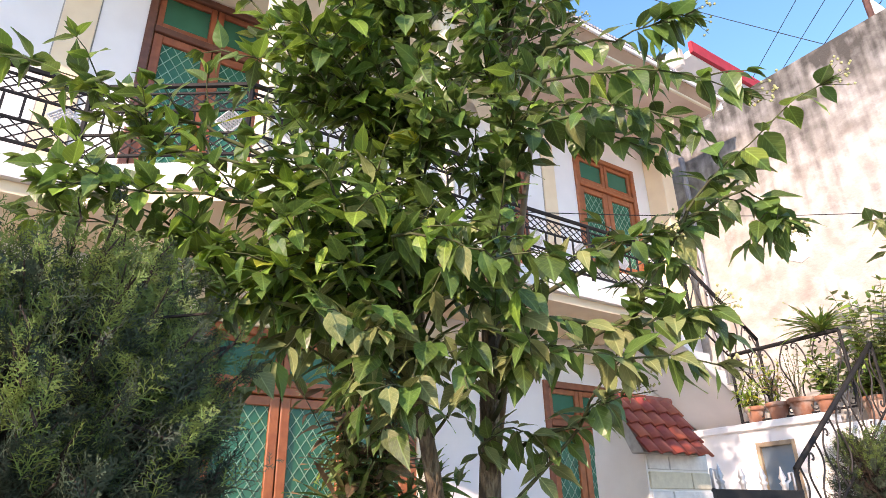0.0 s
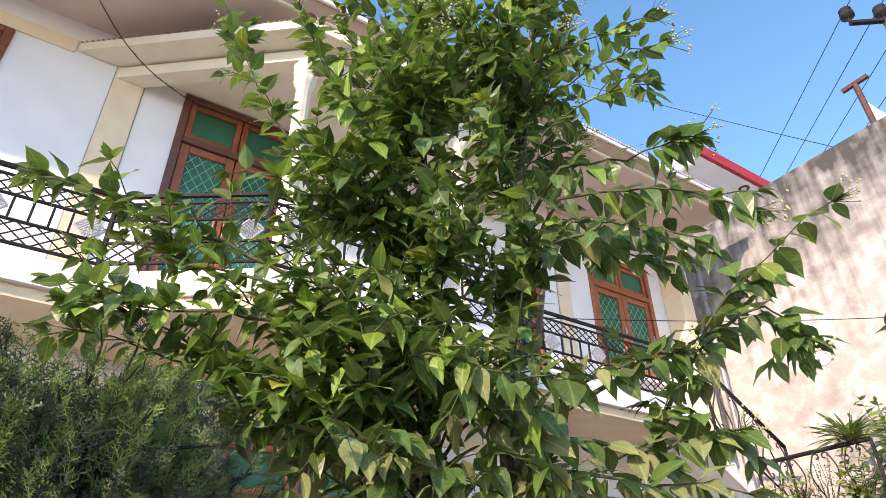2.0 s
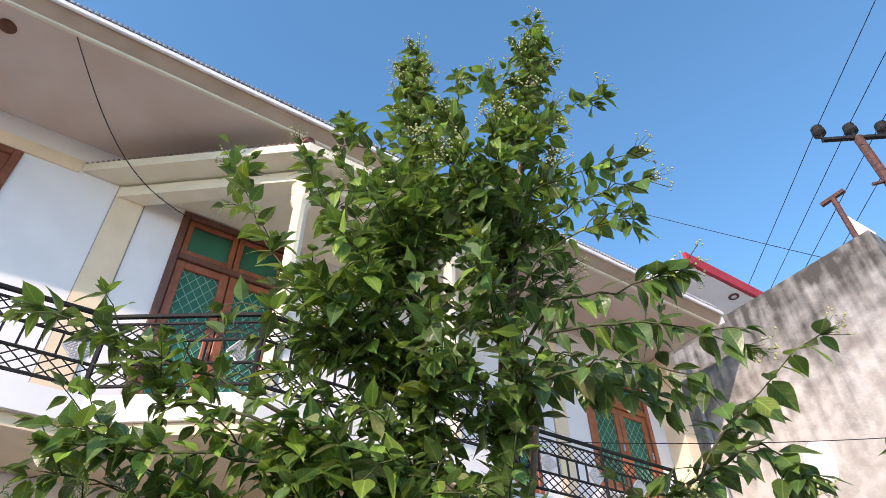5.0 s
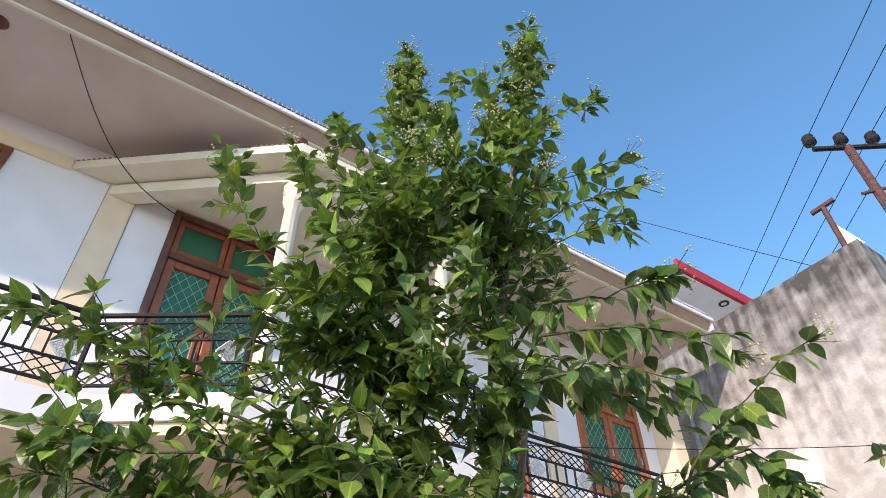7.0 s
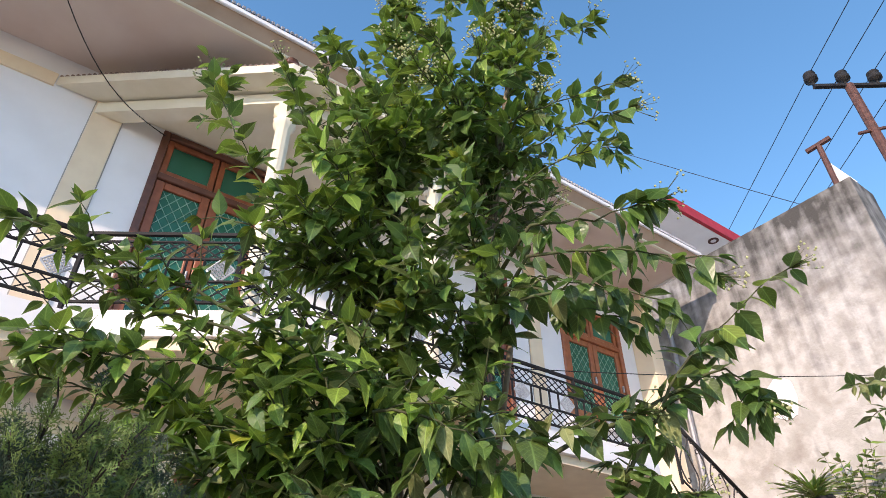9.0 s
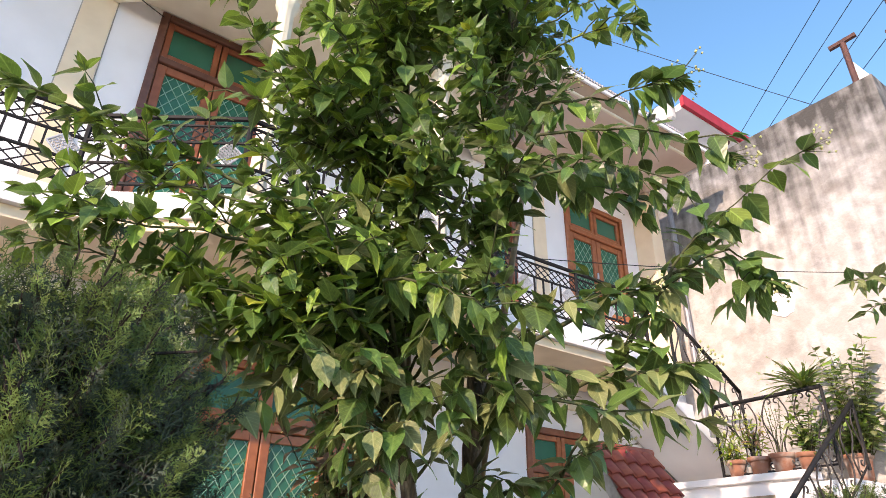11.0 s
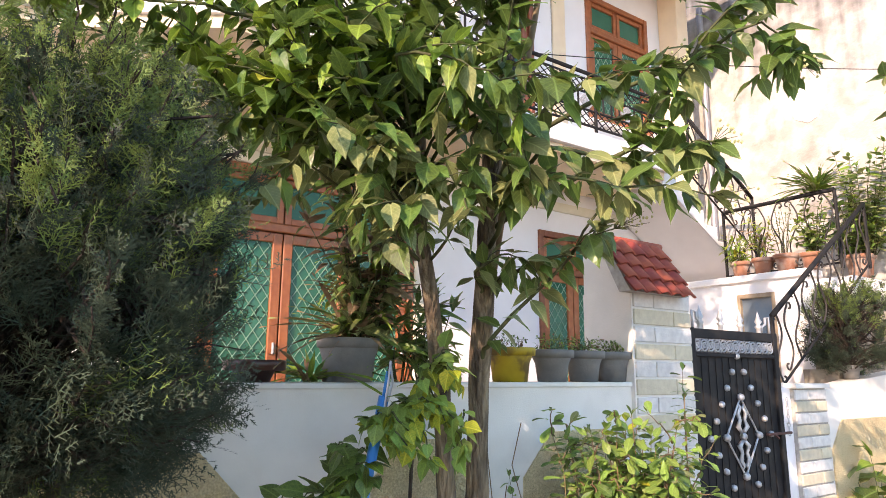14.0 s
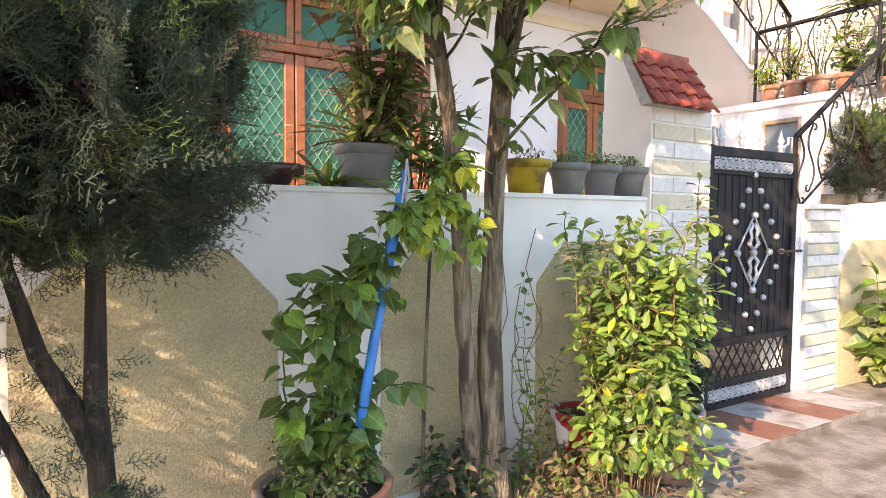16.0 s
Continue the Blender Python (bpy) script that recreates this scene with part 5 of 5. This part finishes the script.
def plant(name, at, label, stems, leaves, shapes, mats, weights, size, gap=0.05, singles=60, seed=1, stem_mat=None, droop=0.2, thick=0.004, spread=0.9):
    """A plant of curved stems with paired leaves. stems: pairs of foot and tip."""
    global rng
    keep, rng = rng, random.Random(seed)
    t = thing(name, label, "plant", at)
    tp = local(t, at)
    fol = Foliage(shapes, mats)
    pick = lambda p: rng.choices(range(len(mats)), weights)[0]
    for a, b, sag in stems:
        c = curve(a, b, sag, 6, 0.015, rng)
        tp("stem", Mesh().tube(c, [thick * (1.3 - 0.12 * i) for i in range(7)], 5), stem_mat or TWIG, "", True)
        if leaves:
            L = len(c)
            twig_leaves(fol, c[max(0, int(L * (1 - leaves))):], size, gap, pick, rng, spread, True, droop)
    fol.finish(t, at, singles, lambda e: (e[0] - Vector((0.5, 0.5, 1.4))).length)
    rng = keep
    return t


OVAL = [leaf_mesh(1.0, 0.54, 0.2, 0.15), leaf_mesh(1.0, 0.46, 0.35, 0.3), leaf_mesh(1.0, 0.60, 0.1, 0.05)]
BLUNT = [leaf_mesh(1.0, 0.46, 0.15, 0.2, blunt=True), leaf_mesh(1.0, 0.52, 0.1, 0.35, blunt=True), leaf_mesh(1.0, 0.40, 0.25, 0.1, blunt=True)]
HEART = [leaf_mesh(1.0, 0.85, 0.25, 0.2, 0.55), leaf_mesh(1.0, 0.75, 0.4, 0.3, 0.5), leaf_mesh(1.0, 0.95, 0.12, 0.12, 0.6)]
STRAP = [leaf_mesh(1.0, 0.07, 0.4, 0.45, 0.6, 7), leaf_mesh(1.0, 0.06, 0.4, 0.7, 0.6, 7), leaf_mesh(1.0, 0.08, 0.3, 0.25, 0.6, 7)]
LANCE = [leaf_mesh(1.0, 0.24, 0.3, 0.25, 0.3), leaf_mesh(1.0, 0.28, 0.2, 0.4, 0.3)]
R5 = random.Random(55)


def fan(x, y, z, n, rad, lo, hi, base=0.05, sag=0.03):
    """Stems that rise from one foot and spread."""
    out = []
    for i in range(n):
        a = 2.4 * i + R5.uniform(-.4, .4)
        r = rad * math.sqrt((i + 0.5) / n) * R5.uniform(0.75, 1.1)
        out.append(((x + base * math.cos(a) * R5.random(), y + base * math.sin(a) * R5.random(), z), (x + r * math.cos(a), y + r * math.sin(a), R5.uniform(lo, hi)), sag))
    return out


def tuft(name, x, y, z, label, n, length, mats, seed, up=0.6):
    """A clump of arching strap leaves."""
    r = random.Random(seed)
    t = thing(name, label, "plant", (x, y, z))
    datas = [s.data("leaf", m, True) for m in mats for s in STRAP]
    for i in range(n):
        a = r.uniform(0, 2 * math.pi)
        d = Vector((math.cos(a), math.sin(a), r.uniform(0.3, 1.6) * up))
        s = length * r.uniform(0.6, 1.15)
        ob = new("leaf", r.choice(datas))
        ob.parent = t
        ob.matrix_basis = Matrix.Translation((r.uniform(-.03, .03), r.uniform(-.03, .03), 0)) @ orient(d, Vector((0, 0, 1))).to_4x4() @ Matrix.Diagonal((s, s, s, 1))
    return t


TOP = 1.606
PY = 2.965
pot("bowl_pot", 0.945, PY, TOP, 0.13, 0.10, BROWNPOT, "shallow dark brown bowl pot on the wall", 0.55)
pot("square_pot", 1.42, PY, TOP, 0.155, 0.215, GREYPOT, "large grey cracked pot on the wall", 0.80, 0.012)
pot("yellow_pot", 2.48, PY, TOP, 0.14, 0.20, YELLOWPOT, "weathered yellow painted pot on the wall", 0.74)
for i, x in enumerate((2.82, 3.10, 3.37)):
    tagged(pot("grey_pot", x, PY, TOP, 0.128, 0.195, GREYPOT, "grey plastic pot on the wall beside its twins", 0.70), group="grey pots in a row")
    plant("pot_herb", (x, PY, TOP + 0.17), "low green herb in a grey pot", fan(x, PY, TOP + 0.17, 12, 0.15, TOP + 0.20, TOP + 0.28), 0.8, OVAL, [LEAF, LEAFYOUNGLIT, DRY], (5, 3, 1), 0.028, 0.022, 40, 20 + i, thick=0.0015)
plant("pot_herb", (2.48, PY, TOP + 0.17), "sparse dry herb in the yellow pot", fan(2.48, PY, TOP + 0.17, 8, 0.15, TOP + 0.20, TOP + 0.26), 0.8, OVAL, [LEAF, DRY], (3, 2), 0.028, 0.03, 30, 29, thick=0.0015)
# the crowded pot
plant("croton_plant", (1.42, PY, TOP + 0.19), "tall bushy plant with green and withered leaves in the cracked pot", fan(1.48, PY - 0.06, TOP + 0.19, 34, 0.36, 1.95, 2.75), 0.85, OVAL + LANCE, [LEAFPALE, LEAF, DRY, LEAFYOUNGLIT], (4, 4, 3, 1), 0.135, 0.075, 160, 41, droop=0.4)
tuft("spider_plant", 1.22, PY, TOP + 0.01, "green strap-leaved plant leaning out beside the pot", 34, 0.34, [LEAF, LEAFYOUNGLIT, DRY], 5)
tuft("grass_tuft", 1.45, PY, TOP + 0.20, "arching grassy leaves in the cracked pot", 46, 0.42, [LEAF, LEAFPALE, DRY], 6, 1.0)
tuft("dry_grass", 1.52, PY, 2.0, "bunch of withered reddish leaves among the stems", 40, 0.30, [DRY], 8, 1.4)
for s, (dx, top) in enumerate(((-0.05, 2.05), (0.07, 2.08))):
    plant("aloe_leaf_plant", (1.78 + dx, PY, TOP), "broad bluish green plant behind the trunks", fan(1.78 + dx, PY, TOP, 9, 0.22, 1.75, top), 0.7, LANCE, [LEAF, LEAFPALE], (3, 1), 0.20, 0.10, 30, 61 + s)

# vine in a terracotta pot, tied to a blue pipe
pot("terracotta_pot", 0.97, 2.42, -0.02, 0.265, 0.40, CLAY, "large worn terracotta pot on the ground", 0.66, 0.03, 36)
pipe = solid("blue_pipe", Mesh().tube([(1.06, 2.38, 0.30), (1.17, 2.36, 0.95), (1.285, 2.34, 1.56)], 0.0223, 12).tube([(1.285, 2.34, 1.555), (1.30, 2.335, 1.66)], 0.010, 6), BLUE, "bright blue plastic pipe stuck in the pot", "pipe", smooth=True)
solid("pipe_tie", Mesh().tube([(1.275, 2.32, 1.50), (1.29, 2.315, 1.62), (1.305, 2.33, 1.70), (1.32, 2.335, 1.62), (1.29, 2.32, 1.54)], 0.006, 5), SILVER, "white cord tied to the top of the pipe", "cord")
vine = []
for i in range(40):
    t = R5.random()
    c = Vector((0.98, 2.44, 0.36)).lerp(Vector((1.15, 2.40, 1.34)), t)
    a = R5.uniform(0, 2 * math.pi)
    vine.append((tuple(c), tuple(c + Vector((math.cos(a) * 0.16 - 0.03, math.sin(a) * 0.14 - 0.04, R5.uniform(-0.12, 0.10)))), 0.03))
vine += [((1.0, 2.4, 0.34), (0.82, 2.42, 0.66), 0.04), ((0.82, 2.42, 0.66), (0.80, 2.44, 1.02), 0.0), ((0.80, 2.44, 1.02), (0.92, 2.40, 1.20), 0.04), ((0.95, 2.38, 0.4), (1.02, 2.36, 0.95), 0.0), ((1.02, 2.36, 0.9), (1.10, 2.34, 1.2), 0.0), ((1.15, 2.36, 0.72), (1.42, 2.38, 0.72), 0.03)]
plant("vine", (1.07, 2.42, 0.34), "heart-leaved green vine climbing the blue pipe", vine, 0.9, HEART, [LEAF, LEAFYOUNGLIT], (5, 1), 0.112, 0.07, 220, 71, droop=0.6)
top = []
for i in range(26):
    a = R5.uniform(0, 2 * math.pi)
    c = Vector((1.22, 2.30, 1.40)).lerp(Vector((1.52, 2.26, 1.74)), R5.random()) if i % 3 else Vector((1.30 + R5.uniform(-.05, .36), 2.27, 1.50))
    top.append((tuple(c), tuple(c + Vector((math.cos(a) * 0.10, math.sin(a) * 0.1, R5.uniform(-0.20, 0.08)))), 0.02))
plant("climbing_vine", (1.29, 2.34, 1.5), "yellow-green young vine leaves hanging over the pipe", top, 0.9, HEART, [SHRUBLEAF, LEAFYELLOW], (3, 1), 0.088, 0.055, 140, 72, droop=0.7)
plant("pot_weed", (1.07, 2.42, 0.34), "tangle of small weeds in the terracotta pot", fan(0.97, 2.40, 0.36, 48, 0.27, 0.40, 0.54, 0.2), 0.85, OVAL, [LEAF, LEAFPALE, DRY], (4, 3, 2), 0.03, 0.022, 60, 73, thick=0.0014)
solid("wooden_stick", Mesh().tube([(1.63, 2.74, 0.0), (1.645, 2.74, 0.7), (1.67, 2.73, 1.40)], [0.012, 0.010, 0.009], 7), BARK, "thin upright wooden stick leaning near the wall", "stick", smooth=True)

# shrub by the gate
pot("clay_pot", 3.03, 2.36, -0.02, 0.205, 0.40, CLAY, "red-brown terracotta pot behind the shrub", 0.7, 0.025)
pot("red_pot", 2.64, 2.66, -0.02, 0.15, 0.37, REDPOT, "red and white painted pot by the wall", 0.75)
shrub = fan(2.66, 2.28, 0.02, 38, 0.40, 0.85, 1.46, 0.16, 0.08) + fan(2.62, 2.24, 0.02, 24, 0.36, 0.25, 0.75, 0.2, 0.10) + [((3.05, 2.2, 0.9), (3.18, 2.28, 1.68), 0.02), ((3.05, 2.2, 0.9), (3.10, 2.22, 1.55), 0.0), ((3.0, 2.2, 0.9), (3.32, 2.2, 1.30), 0.05), ((2.8, 2.2, 0.9), (2.62, 2.28, 1.42), 0.03)]
twigs = []
for a, b, s in shrub[:56]:
    a_, b_ = Vector(a), Vector(b)
    for k in range(4):
        p = a_.lerp(b_, R5.uniform(0.45, 1.0)) + Vector((0, 0, 0.05))
        twigs.append((tuple(p), tuple(p + Vector((R5.uniform(-.14, .14), R5.uniform(-.14, .10), R5.uniform(-0.03, .14)))), 0.01))
front = []
for i in range(46):
    x, y, z = R5.uniform(2.30, 2.86), R5.uniform(1.98, 2.2), R5.uniform(0.10, 1.25)
    front.append(((x, y + 0.08, z), (x + R5.uniform(-.12, .12), y - 0.06, z + R5.uniform(-0.10, 0.08)), 0.02))
plant("shrub", (2.86, 2.30, 0.0), "sunlit yellow-green shrub with bare dry stems inside", shrub + twigs + front, 0.6, BLUNT, [SHRUBLEAF, LEAFYELLOW, LEAF, LEAFPALE], (9, 0.5, 4, 1), 0.082, 0.042, 300, 81, stem_mat=DRY, thick=0.0035, droop=0.3)
juniper((3.22, 2.50, 0.0), [([(3.22, 2.50, 0.0), (3.22, 2.5, 0.5), (3.22, 2.5, 1.0)], 0.02)], 1.08, 0.20, 0.38, 1300, "small bushy green conifer by the gate", 12, 0.075)

# beyond the gate
pot("clay_pot", 6.82, 2.985, 1.63, 0.085, 0.13, GREYPOT, "small grey pot on the low wall", 0.75)
juniper((6.82, 2.985, 1.75), [([(6.82, 2.985, 1.75), (6.82, 2.98, 2.0), (6.82, 2.97, 2.35)], 0.02)], 2.52, 0.40, 1.72, 1900, "rounded green conifer on the low wall", 13, 0.10)
plant("climber", (6.45, 2.66, -0.03), "big-leaved green climber against the low wall", fan(6.55, 2.66, -0.03, 12, 0.42, 0.35, 1.1, 0.1), 0.85, HEART, [LEAFPALE, LEAFYOUNGLIT, LEAF], (2, 2, 2), 0.19, 0.12, 80, 91, droop=0.5)
for y, r in ((4.23, 0.11), (3.95, 0.12), (3.68, 0.13), (3.42, 0.10)):
    tagged(pot("flower_pot", 7.17, y, 2.802, r, 0.12 + 0.6 * r, CLAY, "terracotta flower pot on the landing wall", 0.75), group="flower pots on the landing")
plant("croton_plant", (7.17, 4.23, 2.96), "yellow-green broad-leaved plant on the landing", fan(7.15, 4.23, 2.96, 14, 0.20, 3.05, 3.30), 0.75, LANCE, [LEAFYOUNGLIT, LEAFYELLOW], (3, 1), 0.13, 0.06, 60, 95)
plant("croton_plant", (7.17, 3.95, 2.98), "mottled red and yellow leafy plant on the landing", fan(7.17, 3.97, 2.98, 14, 0.20, 3.12, 3.45), 0.7, LANCE, [LEAFYOUNGLIT, LEAFYELLOW, DRY], (3, 2, 2), 0.11, 0.06, 60, 96)
plant("bare_plant", (7.17, 3.68, 2.99), "thin twiggy plant in a landing pot", fan(7.17, 3.70, 2.99, 9, 0.18, 3.3, 3.62), 0.5, OVAL, [LEAFPALE, LEAF], (2, 1), 0.04, 0.06, 40, 97)
tuft("spider_plant", 7.17, 3.30, 3.66, "large arching strap-leaved plant by the landing rail", 90, 0.42, [LEAF, LEAFPALE, LEAFYOUNGLIT], 9, 1.0)
plant("landing_shrub", (7.17, 3.42, 2.96), "dense leafy potted shrub on the landing", fan(7.17, 3.36, 2.96, 18, 0.24, 3.1, 3.7), 0.8, OVAL, [LEAF, LEAFPALE, LEAFYOUNGLIT], (4, 2, 2), 0.10, 0.06, 120, 98)
side = fan(7.86, 3.14, 2.98, 36, 0.46, 3.15, 4.25, 0.10)
plant("stair_shrub", (7.86, 3.22, 2.98), "leafy potted shrub standing on the landing corner", side, 0.8, OVAL, [LEAF, LEAFPALE, LEAFYOUNGLIT], (4, 2, 1), 0.13, 0.07, 120, 99)
pot("flower_pot", 7.86, 3.22, 2.702, 0.15, 0.30, CLAY, "terracotta pot with a shrub on the landing corner", 0.75)

# a tree that leans in from beyond the stair
ET = Vector((7.3, 1.55, -0.1))
et = thing("tree", "leaning tree with a few drooping leafy boughs", "tree", tuple(ET))
ep = local(et, ET)
ep("trunk", Mesh().tube([ET, (7.35, 1.6, 1.5), (7.3, 1.7, 3.0), (7.2, 1.8, 4.6)], [0.09, 0.08, 0.06, 0.03], 9), BARK, "", True)
efol = Foliage(OVAL, [LEAF, LEAFPALE])
for b in ((5.72, 2.02, 4.10), (6.2, 2.1, 4.25), (6.35, 2.2, 4.0)):
    c = curve((7.25, 1.75, 4.2), b, 0.12, 7, 0.03)
    ep("bough", Mesh().tube(c, [0.02, 0.017, 0.014, 0.011, 0.008, 0.006, 0.004, 0.003], 6), BARK, "", True)
    twig_leaves(efol, c[2:], 0.15, 0.07, lambda p: 1 if rng.random() < 0.3 else 0, rng, 0.9, True, 0.3)
efol.finish(et, ET, 60, lambda e: e[0].x)

# climbers, dry stems and litter at the foot of the trunks
plant("weed_climber", (2.18, 2.66, 0.0), "thin weedy climber beside the trunk", [((2.2, 2.66, 0.0), (2.22, 2.62, 0.55), 0.0), ((2.22, 2.62, 0.5), (2.16, 2.6, 1.15), 0.0), ((2.2, 2.64, 0.1), (2.35, 2.55, 0.6), 0.02), ((2.2, 2.6, 0.4), (2.36, 2.5, 0.75), 0.0), ((2.1, 2.6, 0.0), (2.3, 2.52, 0.35), 0.03)], 0.9, OVAL, [LEAFYOUNGLIT, LEAF], (2, 1), 0.055, 0.05, 60, 111, thick=0.002)
for i in range(6):
    x = 2.05 + R5.uniform(-0.1, 0.25)
    solid("dry_vine", Mesh().tube(curve((x, 2.62, 0.0), (x + R5.uniform(-.15, .1), 2.6, R5.uniform(0.7, 1.5)), 0.0, 8, 0.05, R5), 0.0028, 5), DRY, "thin dry vine hanging beside the trunk", "vine", group="dry vines by the trunk")
plant("dark_weed", (1.78, 2.62, 0.0), "dark low weeds at the foot of the trunks", fan(1.76, 2.62, 0.0, 22, 0.26, 0.10, 0.34, 0.2), 0.9, OVAL, [LEAF, NEEDLE, DRY], (2, 4, 2), 0.06, 0.035, 80, 112, thick=0.002)
plant("low_weed", (2.35, 2.45, 0.0), "low dry weeds between trunk and shrub", fan(2.35, 2.45, 0.0, 30, 0.36, 0.06, 0.28, 0.28), 0.9, OVAL, [LEAFPALE, DRY, LEAF], (2, 3, 2), 0.05, 0.035, 80, 113, thick=0.002)
lit = Mesh()
for i in range(650):
    x, y = R5.uniform(1.3, 3.6), R5.uniform(1.9, 2.82)
    if R5.random() > math.exp(-((x - 2.3) / 0.8) ** 2):
        continue
    a = R5.uniform(0, 6.28)
    d = Vector((math.cos(a), math.sin(a), R5.uniform(-.1, .3)))
    rot = orient(d, Vector((R5.uniform(-.5, .5), R5.uniform(-.5, .5), 1)))
    s = R5.uniform(0.03, 0.075)
    src = OVAL[i % 3]
    lit.uv.extend(src.uv)
    lit.add([tuple(Vector((x, y, 0.012)) + rot @ (Vector(v) * s)) for v in src.v], src.f, i % 2)
solid("leaf_litter", lit, [DRY, LEAFPALE], "fallen dry leaves on the ground", "leaves", "stuff")
